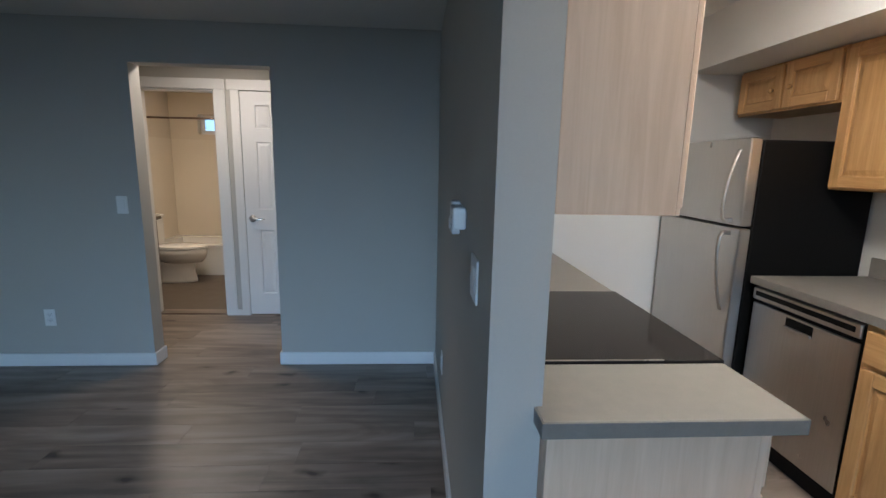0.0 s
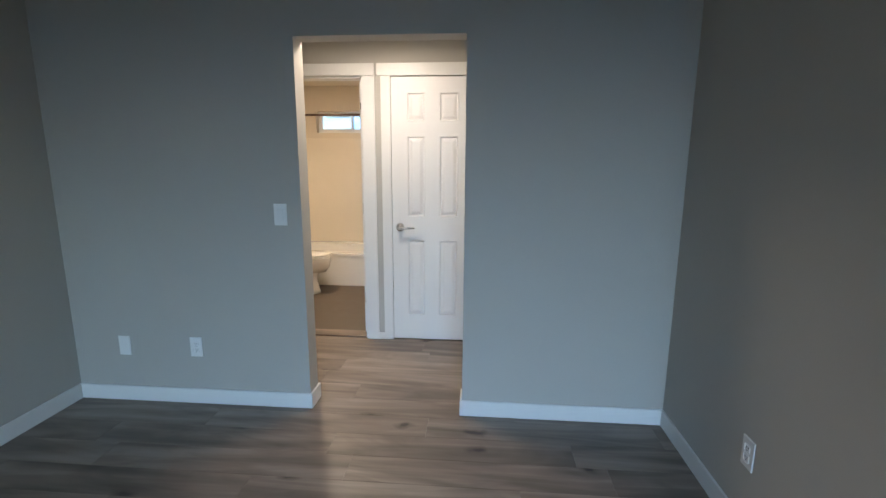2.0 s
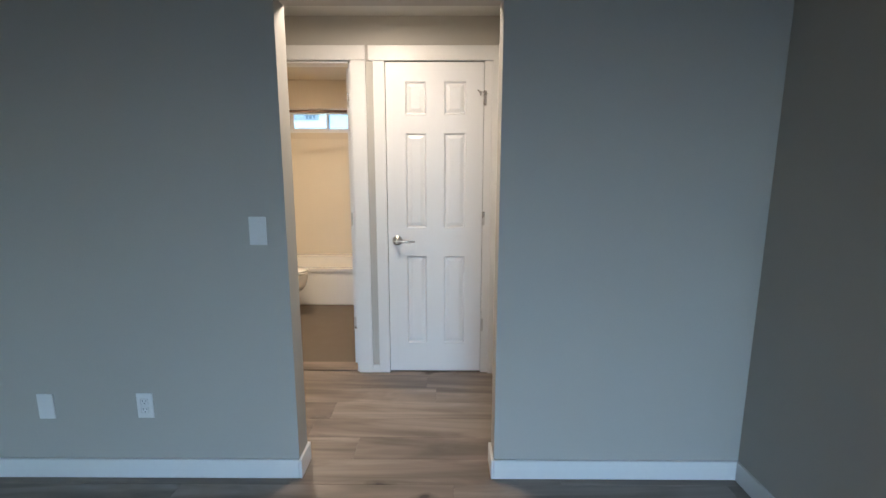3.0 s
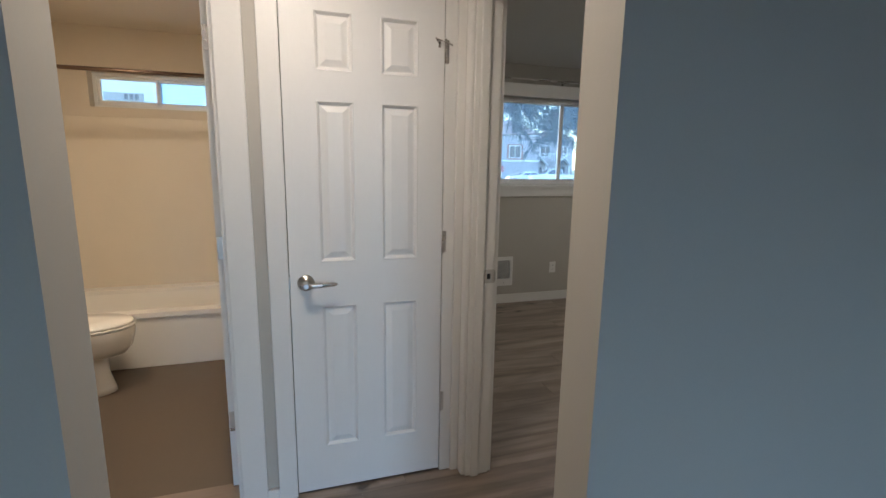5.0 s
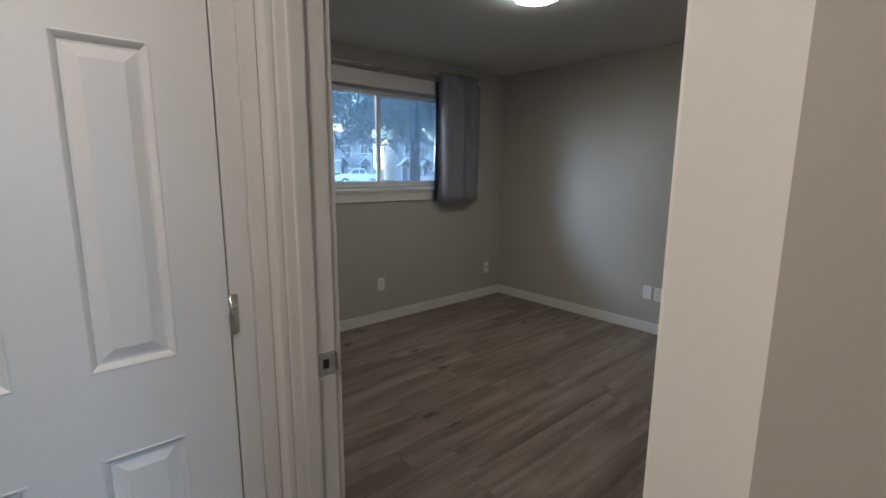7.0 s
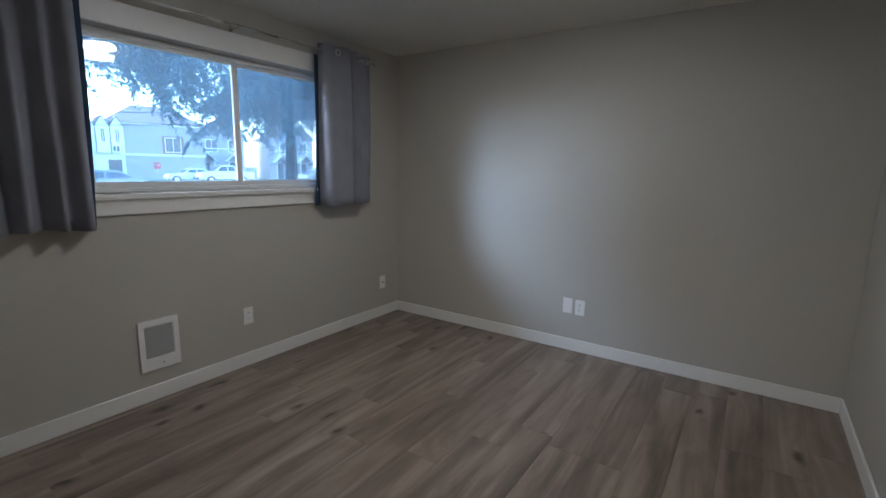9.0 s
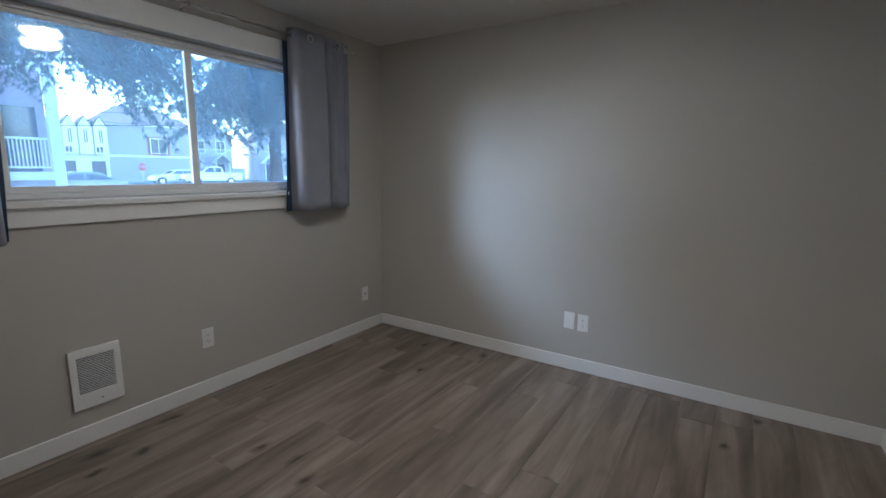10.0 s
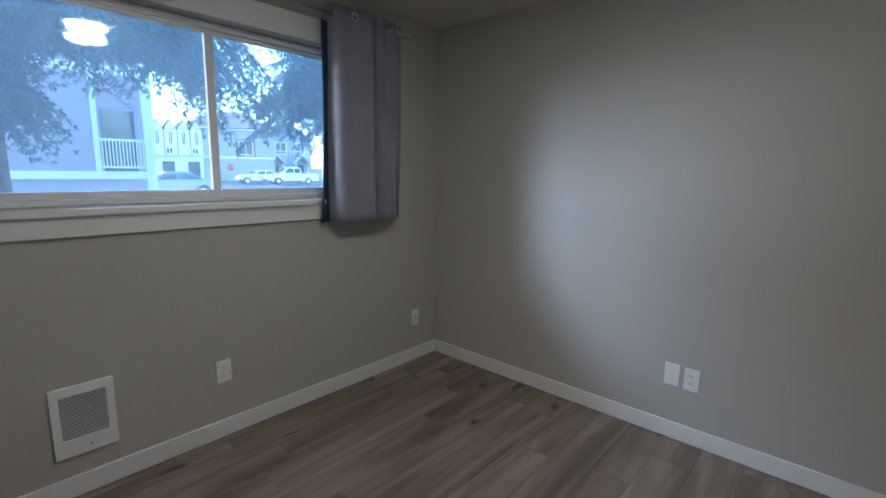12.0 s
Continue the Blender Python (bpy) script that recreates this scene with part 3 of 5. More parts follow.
# ---- windows ----
def slider_window(name, x0, x1, z0, z1, yin, yout, mid, label, glasses, double=False):
    win = thing(name, pose((x0 + x1) / 2, yin, z0), label, "window", "", "structure")
    ox, oy, oz = (x0 + x1) / 2, yin, z0

    def fr(parent, nm, a, b, c, d, e, f, mat=FRAME_WHITE):
        return part(nm, boxed(a - ox, b - ox, c - oy, d - oy, e - oz, f - oz, bevel=0.003), mat, parent)

    w = 0.028
    fy0, fy1 = yout - 0.075, yout - 0.01
    fr(win, "window_frame", x0 + 0.001, x1 - 0.001, fy0, fy1, z0 + 0.001, z0 + w)
    fr(win, "window_frame", x0 + 0.001, x1 - 0.001, fy0, fy1, z1 - w, z1 - 0.001)
    fr(win, "window_frame", x0 + 0.001, x0 + w, fy0, fy1, z0 + w, z1 - w)
    fr(win, "window_frame", x1 - w, x1 - 0.001, fy0, fy1, z0 + w, z1 - w)
    for k, (a, b, y) in enumerate(((x0 + w, mid + 0.02, fy0 + 0.012), (mid + 0.002, x1 - w, fy0 + 0.036))):
        s = 0.022
        meet = 0.040 if double and k == 0 else s
        sash = fr(win, "sash", a, b, y, y + 0.022, z0 + w, z0 + w + s + 0.008)
        fr(sash, "sash_rail", a, b, y, y + 0.022, z1 - w - s, z1 - w)
        fr(sash, "sash_stile", a, a + s, y, y + 0.022, z0 + w + s, z1 - w - s)
        fr(sash, "sash_stile", b - meet, b, y, y + 0.022, z0 + w + s, z1 - w - s)
        pane = fr(sash, "pane", a + s - 0.004, b - meet + 0.004, y + 0.009, y + 0.013, z0 + w + s - 0.004, z1 - w - s + 0.004, glasses[k])
        pane.visible_shadow = False
        if double:
            inner = fr(sash, "pane", a + s - 0.004, b - meet + 0.004, y + 0.016, y + 0.019, z0 + w + s - 0.004, z1 - w - s + 0.004, glasses[k])
            for v in inner.data.vertices:
                v.co.y += 0.021 * (v.co.z - (z1 - z0) / 2)
            inner.visible_shadow = False
    return win


slider_window("window_1", WX0, WX1, WZ0, WZ1, BN, BN + 0.16, 1.957, "white vinyl slider window looking on the street", (GLASS, GLASS), True)
slider_window("window_2", BW[0], BW[1], BW[2], BW[3], BN, BN + 0.16, -1.70, "small high white slider window", (GLASS, FROST))
slider_window("window_3", -0.9, 1.3, 0.06, 2.08, -3.2, -3.25, 0.2, "wide living room window", (GLASS, GLASS))


def wtrim(x0, x1, y0, y1, z0, z1, label):
    return solid("trim", boxed(x0, x1, y0, y1, z0, z1, bevel=0.004, segments=2), TRIM, label, "window trim")


wtrim(0.96, 2.96, BN - 0.020, BN, 1.103, 1.187, "white window apron board")
wtrim(0.93, 2.99, BN - 0.042, BN + 0.08, 1.187, 1.216, "white window sill board")
wtrim(0.96, 2.96, BN - 0.020, BN, WZ1, 2.188, "white window head casing")
wtrim(0.96, WX0, BN - 0.018, BN, 1.216, WZ1, "white window side casing")
wtrim(WX1, 2.96, BN - 0.018, BN, 1.216, WZ1, "white window side casing")

# thin sheet on the bedroom's east wall, ending in a slightly slanted vertical edge
edge_sheet = boxed(BE - 0.0018, BE - 0.0002, NY2 + 0.002, 5.067, 0.10, 2.365, bevel=0.0)
for v in edge_sheet.verts:
    if v.co.y > 5.0:
        v.co.y += 0.012 * (v.co.z - 1.1) + (0.030 if v.co.x > BE - 0.001 else 0.0)
solid("wall_sheet_east", edge_sheet, PAINT, "thin greige wall sheet with a faint vertical edge", "wall")

# ---- bedroom things ----
def curtain_panel(x0, x1, z0, z1, y, plan, rings_at, seed, label):
    """Grommet curtain: a sheet with thickness whose folds follow plan, fractions of its width and depths, rounded between."""
    th = thing("curtain", pose((x0 + x1) / 2, y, z0), label, "curtain", "bedroom curtains")
    w, rows, per = x1 - x0, 18, 8
    base = []
    for i in range(len(plan) - 1):
        p0, p1, p2, p3 = (plan[max(0, min(len(plan) - 1, i + q))] for q in (-1, 0, 1, 2))
        for k in range(per):
            t = k / per
            base.append(tuple(0.5 * (2 * p1[c] + (p2[c] - p0[c]) * t + (2 * p0[c] - 5 * p1[c] + 4 * p2[c] - p3[c]) * t * t + (3 * p1[c] - p0[c] - 3 * p2[c] + p3[c]) * t ** 3) for c in (0, 1)))
    base.append(plan[-1])
    n = len(base) - 1
    bm = bmesh.new()
    grid = []
    for k in range(rows + 1):
        v = k / rows
        line = []
        for i, (u, d) in enumerate(base):
            sway = 0.006 * math.sin(9 * u + 2.3 * v + seed) * (1 - v)
            x = (u - 0.5) * w * (1.0 + 0.01 * (1 - v)) + sway + 0.008 * (1 - v) * math.sin(23 * u)
            yy = d * (0.9 + 0.45 * (1 - v)) + 0.004 * math.sin(6 * v + 14 * u)
            line.append((x, yy, v * (z1 - z0) + (0.006 * math.sin(11 * u + seed) if k == 0 else 0)))
        grid.append(line)
    front = [[bm.verts.new(p) for p in line] for line in grid]
    rear = [[bm.verts.new((p[0] + 0.001, p[1] + 0.003, p[2])) for p in line] for line in grid]
    for k in range(rows):
        for i in range(n):
            for f in (bm.faces.new((front[k][i], front[k][i + 1], front[k + 1][i + 1], front[k + 1][i])), bm.faces.new((rear[k][i], rear[k + 1][i], rear[k + 1][i + 1], rear[k][i + 1]))):
                f.smooth = True
    for i in range(n):
        bm.faces.new((front[0][i], rear[0][i], rear[0][i + 1], front[0][i + 1]))
        bm.faces.new((front[rows][i], front[rows][i + 1], rear[rows][i + 1], rear[rows][i]))
    for k in range(rows):
        bm.faces.new((front[k][0], front[k + 1][0], rear[k + 1][0], rear[k][0]))
        bm.faces.new((front[k][n], rear[k][n], rear[k + 1][n], front[k + 1][n]))
    part("cloth", bm, CURTAIN, th)
    for u, d in rings_at:
        gx = (u - 0.5) * w
        rings = []
        for a in range(19):
            ang = 2 * math.pi * a / 18
            rings.append([(gx + (0.021 + 0.0045 * math.cos(b)) * math.cos(ang), d + 0.0045 * math.sin(b), z1 - z0 - 0.045 + (0.021 + 0.0045 * math.cos(b)) * math.sin(ang)) for b in [2 * math.pi * t / 6 for t in range(6)]])
        part("grommet", loft(bmesh.new(), rings, caps=False), NICKEL, th, "nickel grommet ring")
    return th


ROD_Z, ROD_Y = 2.214, BN - 0.092
rod = thing("curtain_rod", pose(1.755, BN, ROD_Z), "thin nickel curtain rod on wall brackets", "curtain rod")
part("pole", tube(bmesh.new(), (-1.42, ROD_Y - BN, 0), (1.33, ROD_Y - BN, 0), 0.008), NICKEL, rod)
for x in (-1.42, 1.33):
    part("finial", lathe(bmesh.new(), (x, ROD_Y - BN, 0), (1 if x > 0 else -1, 0, 0), [(0.008, 0), (0.014, 0.004), (0.014, 0.018), (0.006, 0.024)], 16), NICKEL, rod)
for x in (-1.28, 0.13, 1.27):
    br = part("bracket", boxed(x - 0.006, x + 0.006, ROD_Y - BN - 0.004, -0.003, -0.012, -0.004, bevel=0.001), NICKEL, rod)
    part("bracket_plate", boxed(x - 0.010, x + 0.010, -0.004, -0.0005, -0.035, 0.02, bevel=0.001), NICKEL, br)
    part("bracket_cup", tube(bmesh.new(), (x - 0.006, ROD_Y - BN, 0), (x + 0.006, ROD_Y - BN, 0), 0.012), NICKEL, br)
RIGHT_FOLDS = [(0.0, 0.030), (0.03, -0.020), (0.10, -0.042), (0.28, -0.034), (0.47, -0.052), (0.53, -0.020), (0.545, 0.040), (0.575, -0.030), (0.63, -0.056), (0.655, 0.030), (0.70, -0.036), (0.78, 0.010), (0.88, -0.012), (0.95, 0.030), (1.0, 0.006)]
LEFT_FOLDS = [(0.0, 0.01), (0.08, -0.04), (0.18, 0.03), (0.28, -0.045), (0.40, 0.03), (0.50, -0.045), (0.60, 0.034), (0.72, -0.048), (0.80, 0.020), (0.88, -0.045), (0.95, -0.030), (1.0, 0.030)]
right_curtain = curtain_panel(2.520, 3.043, 1.083, 2.260, ROD_Y, RIGHT_FOLDS, ((0.02, -0.012), (0.27, -0.034), (0.70, -0.034), (0.90, -0.008)), 3, "grey grommet curtain pushed open beside the window")
left_curtain = curtain_panel(0.50, 1.052, 1.053, 2.260, ROD_Y, LEFT_FOLDS, ((0.08, -0.040), (0.29, -0.044), (0.50, -0.044), (0.71, -0.047), (0.91, -0.044)), 8, "grey grommet curtain pushed open beside the window")

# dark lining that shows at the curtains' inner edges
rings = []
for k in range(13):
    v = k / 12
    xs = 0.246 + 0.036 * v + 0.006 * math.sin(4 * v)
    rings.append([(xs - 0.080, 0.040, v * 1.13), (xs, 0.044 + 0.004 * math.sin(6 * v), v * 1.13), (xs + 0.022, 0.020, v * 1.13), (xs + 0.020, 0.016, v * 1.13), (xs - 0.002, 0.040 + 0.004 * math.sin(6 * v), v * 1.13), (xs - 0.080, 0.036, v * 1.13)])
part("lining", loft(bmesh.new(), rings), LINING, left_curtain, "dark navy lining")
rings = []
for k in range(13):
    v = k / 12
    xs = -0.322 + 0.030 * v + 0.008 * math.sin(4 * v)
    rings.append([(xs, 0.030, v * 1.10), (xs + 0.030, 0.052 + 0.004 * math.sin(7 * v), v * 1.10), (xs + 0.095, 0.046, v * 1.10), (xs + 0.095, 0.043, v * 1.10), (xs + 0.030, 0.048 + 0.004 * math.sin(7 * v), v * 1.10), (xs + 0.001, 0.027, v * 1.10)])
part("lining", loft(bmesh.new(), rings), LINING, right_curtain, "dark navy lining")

# wall heater
heater = thing("wall_heater", pose(1.310, BN, 0.190) @ Matrix.Diagonal((0.93, 1, 0.95, 1)), "white metal wall heater with louvred grille", "wall heater")
hb = slab_with_holes(-0.117, 0.117, 0.0, 0.315, [(-0.086, 0.086, 0.075, 0.278)], lambda u, s, z: (u, (-0.020, 0.0)[s], z))
bmesh.ops.bevel(hb, geom=[e for e in hb.edges if all(v.co.y < -0.01 for v in e.verts) and len(e.link_faces) == 2 and e.calc_face_angle(0) > 0.5], offset=0.005, segments=2, affect="EDGES")
part("cover", hb, PLATE, heater)
part("core", boxed(-0.086, 0.086, -0.004, 0.0, 0.075, 0.278), DARK, heater, "dark heater interior")
slat = mesh_of("slat", boxed(-0.086, 0.086, -0.0165, -0.0125, -0.0021, 0.0021, bevel=0.0005), SLAT_GREY)
for k in range(22):
    ob = new("slat", slat)
    ob.parent = heater
    ob.location = (0, 0, 0.0795 + k * 0.0092)
part("brand_bar", boxed(-0.028, 0.078, -0.0215, -0.020, 0.051, 0.054), TRIM, heater)
part("knob", lathe(bmesh.new(), (0.012, -0.020, 0.034), (0, -1, 0), [(0.004, 0), (0.003, 0.004)], 12), DARK, heater)


def wall_plate(name, m, kind, label, category, group="", w=0.072, h=0.118):
    """Cover plate in the wall plane; local -y looks into the room."""
    th = thing(name, m, label, category, group)
    part("plate", boxed(-w / 2, w / 2, -0.006, 0.0, -h / 2, h / 2, bevel=0.0025, segments=2), PLATE, th)
    if kind == "outlet":
        for zz in (0.0195, -0.0195):
            rec = part("receptacle", boxed(-0.0165, 0.0165, -0.0078, -0.0055, zz - 0.0145, zz + 0.0145, bevel=0.004, segments=2), PLATE, th)
            # slots and ground hole are dark patches, their inner shade painted on
            for sx, sh in ((-0.0065, 0.0045), (0.0065, 0.0038)):
                part("slot", boxed(sx - 0.0012, sx + 0.0012, -0.0082, -0.0076, zz + 0.003 - sh, zz + 0.003 + sh), DARK, rec)
            part("ground_hole", lathe(bmesh.new(), (0, -0.0076, zz - 0.0085), (0, -1, 0), [(0.0026, 0), (0.0026, 0.0006)], 10), DARK, rec)
        part("screw", lathe(bmesh.new(), (0, -0.006, 0), (0, -1, 0), [(0.003, 0), (0.0025, 0.001)], 10), PLATE, th)
    elif kind == "switch":
        n = 2 if w > 0.1 else 1
        for q in range(n):
            cx = (q - (n - 1) / 2) * 0.046
            part("rocker", boxed(cx - 0.0165, cx + 0.0165, -0.009, -0.0055, -0.033, 0.033, bevel=0.002), PLATE, th)
    elif kind == "coax":
        part("jack", lathe(bmesh.new(), (0.0, -0.006, 0), (0, -1, 0), [(0.006, 0), (0.005, 0.006), (0.003, 0.008)], 12), DARK, th, "dark coaxial jack")
    return th


WN = lambda x, z: pose(x, BN, z)
out1 = wall_plate("outlet", WN(1.890, 0.355), "outlet", "white duplex outlet on the wall under the window", "outlet", "bedroom outlets")
wall_plate("coax_plate", WN(3.273, 0.322), "coax", "white cable jack plate near the room corner", "wall plate")
wall_plate("blank_plate", pose(BE, 5.404, 0.354, 0, 0, -90), "blank", "white blank cover plate beside an outlet", "wall plate")
copy_thing(out1, pose(BE, 5.309, 0.350, 0, 0, -90))["label"] = "white duplex outlet beside a blank plate"
# living room plates
copy_thing(out1, pose(-1.657, NY, 0.353))["label"] = "white duplex outlet low on the living room wall"
wall_plate("blank_plate", pose(-2.100, NY, 0.347), "blank", "white blank cover plate low on the living room wall", "wall plate")
wall_plate("light_switch", pose(-1.102, NY, 1.137), "switch", "white rocker light switch beside the opening", "light switch")
copy_thing(out1, pose(LE, 2.850, 0.352, 0, 0, -90))["label"] = "white duplex outlet low on the stub wall"
wall_plate("light_switch", pose(LE, 1.617, 1.145, 0, 0, -90), "switch", "white double rocker light switch on the stub wall", "light switch", "", 0.118, 0.118)

thermo = thing("thermostat", pose(LE, 2.100, 1.256, 0, 0, -90), "white wall thermostat with a dial", "thermostat")
part("body", boxed(-0.042, 0.042, -0.030, 0.0, -0.060, 0.060, bevel=0.006, segments=2), PLATE, thermo)
part("dial", lathe(bmesh.new(), (-0.012, -0.030, -0.022), (0, -1, 0), [(0.024, 0), (0.023, 0.005), (0.018, 0.007)], 24), PLATE, thermo)
part("scale_window", boxed(0.020, 0.027, -0.031, -0.0295, -0.035, 0.045), DARK, thermo, "dark scale slot")

alarm = thing("sensor", pose(LE, 1.930, 1.277, 0, 0, -90), "white oblong wall sensor beside the thermostat", "sensor")
part("body", boxed(-0.075, 0.052, -0.042, 0.0, -0.033, 0.033, bevel=0.010, segments=3), PLATE, alarm)
part("cap", boxed(0.050, 0.080, -0.046, 0.0, -0.036, 0.036, bevel=0.014, segments=3), PLATE, alarm)
part("button", lathe(bmesh.new(), (0.030, -0.042, 0.0), (0, -1, 0), [(0.006, 0), (0.005, 0.002)], 12), DARK, alarm)


# ---- ceiling lamps ----
def disc_lamp(name, at, r, mat, label):
    th = thing(name, pose(*at), label, "ceiling lamp")
    part("ring", lathe(bmesh.new(), (0, 0, 0), (0, 0, -1), [(r + 0.002, 0), (r + 0.002, 0.006), (r, 0.008)], 40), TRIM, th)
    part("diffuser", lathe(bmesh.new(), (0, 0, -0.008), (0, 0, -1), [(r, 0), (r, 0.010), (r * 0.94, 0.019), (r * 0.7, 0.024), (r * 0.3, 0.026)], 40), mat, th, "glowing white diffuser")
    return th


disc_lamp("ceiling_lamp", (1.86, 5.44, 2.366), 0.125, LED, "round flat LED ceiling lamp, lit")
disc_lamp("ceiling_lamp", (-0.70, 4.05, 2.31), 0.135, WARM, "round flat hall ceiling lamp, lit")
disc_lamp("ceiling_lamp", (-1.75, 5.45, 2.365), 0.14, WARM, "round bathroom ceiling lamp, lit")
vent = thing("ceiling_vent", pose(-1.53, 5.88, 2.365), "cream bathroom ceiling vent cover", "ceiling vent")
part("cover", boxed(-0.13, 0.13, -0.13, 0.13, -0.022, 0.0, bevel=0.008), BATH_PAINT, vent)
for k in range(7):
    part("slat", boxed(-0.11, 0.11, -0.10 + k * 0.033, -0.085 + k * 0.033, -0.025, -0.021), BRONZE, vent)

tube_lamp = thing("tube_lamp", pose(2.0, 1.42, 2.36), "long kitchen tube light, lit", "ceiling lamp")
part("housing", boxed(-0.17, 0.17, -0.66, 0.66, -0.05, 0.0, bevel=0.008), TRIM, tube_lamp)
part("diffuser", boxed(-0.15, 0.15, -0.63, 0.63, -0.10, -0.05, bevel=0.02, segments=3), TUBE, tube_lamp, "glowing white diffuser")

# ---- bathroom ----
tub = thing("bathtub", pose(-1.665, 6.685, 0.003), "cream bathtub with flat apron", "bathtub")
part("apron", boxed(-0.835, 0.835, -0.38, -0.345, 0.0, 0.355, bevel=0.004), PORCELAIN, tub)
rim = slab_with_holes(-0.835, 0.835, -0.395, 0.42, [(-0.72, 0.72, -0.31, 0.30)], lambda u, s, z: (u, z, (0.355, 0.388)[s]))
bmesh.ops.bevel(rim, geom=[e for e in rim.edges if e.calc_face_angle(0) > 0.5], offset=0.012, segments=3, affect="EDGES")
part("rim", rim, PORCELAIN, tub)
rings = []
for zz, ix in ((0.356, 0.0), (0.25, 0.02), (0.10, 0.05), (0.06, 0.12)):
    rings.append([(sx * (0.72 - ix), -0.005 + sy * (0.305 - ix * 0.8), zz) for sx, sy in ((-1, -1), (1, -1), (1, 1), (-1, 1))])
bm = loft(bmesh.new(), rings, smooth=False, caps=False)
bm.faces.new([bm.verts.new(p) for p in rings[-1]])
part("basin", bm, PORCELAIN, tub)
for nm, args in (("surround_panel", (-2.50, -0.83, BN - 0.005, BN, 0.391, 1.72)), ("surround_panel", (-2.50, -2.495, 6.31, BN - 0.005, 0.391, 1.72)), ("surround_panel", (-0.835, -0.83, 6.31, BN - 0.005, 0.391, 1.72))):
    solid(nm, boxed(*args, bevel=0.003), SURROUND, "cream moulded tub surround panel", "wall panel")
shower = thing("shower_rod", pose(-1.665, 6.33, 1.935), "dark bronze shower curtain rod", "shower rod")
part("pole", tube(bmesh.new(), (-0.833, 0, 0), (0.833, 0, 0), 0.0125), BRONZE, shower)
for x in (-0.833, 0.833):
    part("flange", lathe(bmesh.new(), (x, 0, 0), (-1 if x > 0 else 1, 0, 0), [(0.03, 0), (0.028, 0.012), (0.015, 0.02)], 20), BRONZE, shower)

toilet = thing("toilet", pose(-2.425, 6.0, 0.003), "white porcelain toilet with closed lid", "toilet")


def oval(cx, hx, hy, z, n=28, square=0.0):
    pts = []
    for i in range(n):
        a = 2 * math.pi * i / n
        c, s = math.cos(a), math.sin(a)
        e = 1.0 if c > 0 else 0.78
        pts.append((cx + hx * (abs(c) ** e) * (1 if c > 0 else -1), hy * (abs(s) ** (1.0 - square)) * (1 if s > 0 else -1), z))
    return pts


part("base", loft(bmesh.new(), [oval(0.43, 0.235, 0.120, 0.0), oval(0.43, 0.228, 0.112, 0.03), oval(0.43, 0.205, 0.095, 0.12), oval(0.43, 0.205, 0.097, 0.20), oval(0.46, 0.245, 0.13, 0.27)]), PORCELAIN, toilet)
part("bowl", loft(bmesh.new(), [oval(0.48, 0.25, 0.12, 0.24), oval(0.495, 0.275, 0.155, 0.29), oval(0.50, 0.285, 0.178, 0.35), oval(0.50, 0.288, 0.182, 0.395), oval(0.50, 0.280, 0.175, 0.405)]), PORCELAIN, toilet)
part("seat", loft(bmesh.new(), [oval(0.505, 0.285, 0.183, 0.409), oval(0.505, 0.290, 0.187, 0.416), oval(0.505, 0.285, 0.183, 0.424)]), PORCELAIN, toilet)
part("lid", loft(bmesh.new(), [oval(0.50, 0.283, 0.181, 0.427), oval(0.50, 0.288, 0.185, 0.434), oval(0.50, 0.275, 0.172, 0.443), oval(0.50, 0.12, 0.07, 0.447)]), PORCELAIN, toilet)
part("tank", boxed(-0.035, 0.205, -0.225, 0.225, 0.40, 0.745, bevel=0.025, segments=3), PORCELAIN, toilet)
part("tank_lid", boxed(-0.04, 0.215, -0.235, 0.235, 0.745, 0.785, bevel=0.012, segments=2), PORCELAIN, toilet)
part("flush_lever", boxed(0.205, 0.222, -0.19, -0.11, 0.68, 0.695, bevel=0.004), NICKEL, toilet, "nickel flush lever")

vanity = thing("vanity", pose(-2.50, 5.27, 0.003), "dark brown bathroom vanity with tan top", "vanity")
part("body", boxed(0.0, 0.530, -0.31, 0.31, 0.09, 0.80, bevel=0.003), BROWN_WOOD, vanity)
part("toe_kick", boxed(0.0, 0.42, -0.30, 0.30, 0.0, 0.09), BROWN_WOOD, vanity)
for y in (-0.155, 0.155):
    d = part("door", boxed(0.530, 0.550, y - 0.145, y + 0.145, 0.12, 0.78, bevel=0.004), BROWN_WOOD, vanity)
    part("knob", lathe(bmesh.new(), (0.550, y * 0.25, 0.6), (1, 0, 0), [(0.006, 0), (0.014, 0.014), (0.010, 0.022)], 16), NICKEL, d)
part("top", boxed(-0.0, 0.590, -0.325, 0.325, 0.80, 0.835, bevel=0.008, segments=2), VINYL, vanity, "tan laminate vanity top")

# ---- kitchen ----
base_w = thing("base_cabinet", pose(1.130, 1.320, 0.0), "pale birch base cabinet under the peninsula counter", "base cabinet")
part("end_panel", boxed(0.0, 0.487, 0.0, 0.018, 0.0, 0.875, bevel=0.001), BIRCH, base_w)
part("body", boxed(0.0, 0.487, 0.0185, 0.262, 0.10, 0.875), BIRCH, base_w)
part("face_frame", boxed(0.4875, 0.507, 0.0, 0.262, 0.10, 0.875, bevel=0.001), BIRCH, base_w)
part("door", boxed(0.5075, 0.527, 0.012, 0.255, 0.13, 0.70, bevel=0.004), BIRCH, base_w)
part("drawer_front", boxed(0.5075, 0.527, 0.012, 0.255, 0.72, 0.86, bevel=0.004), BIRCH, base_w)
base_n = thing("base_cabinet", pose(1.130, 2.305, 0.0), "pale birch base cabinet beyond the range", "base cabinet")
part("body", boxed(0.0, 0.475, 0.0, 1.125, 0.10, 0.875), BIRCH, base_n)
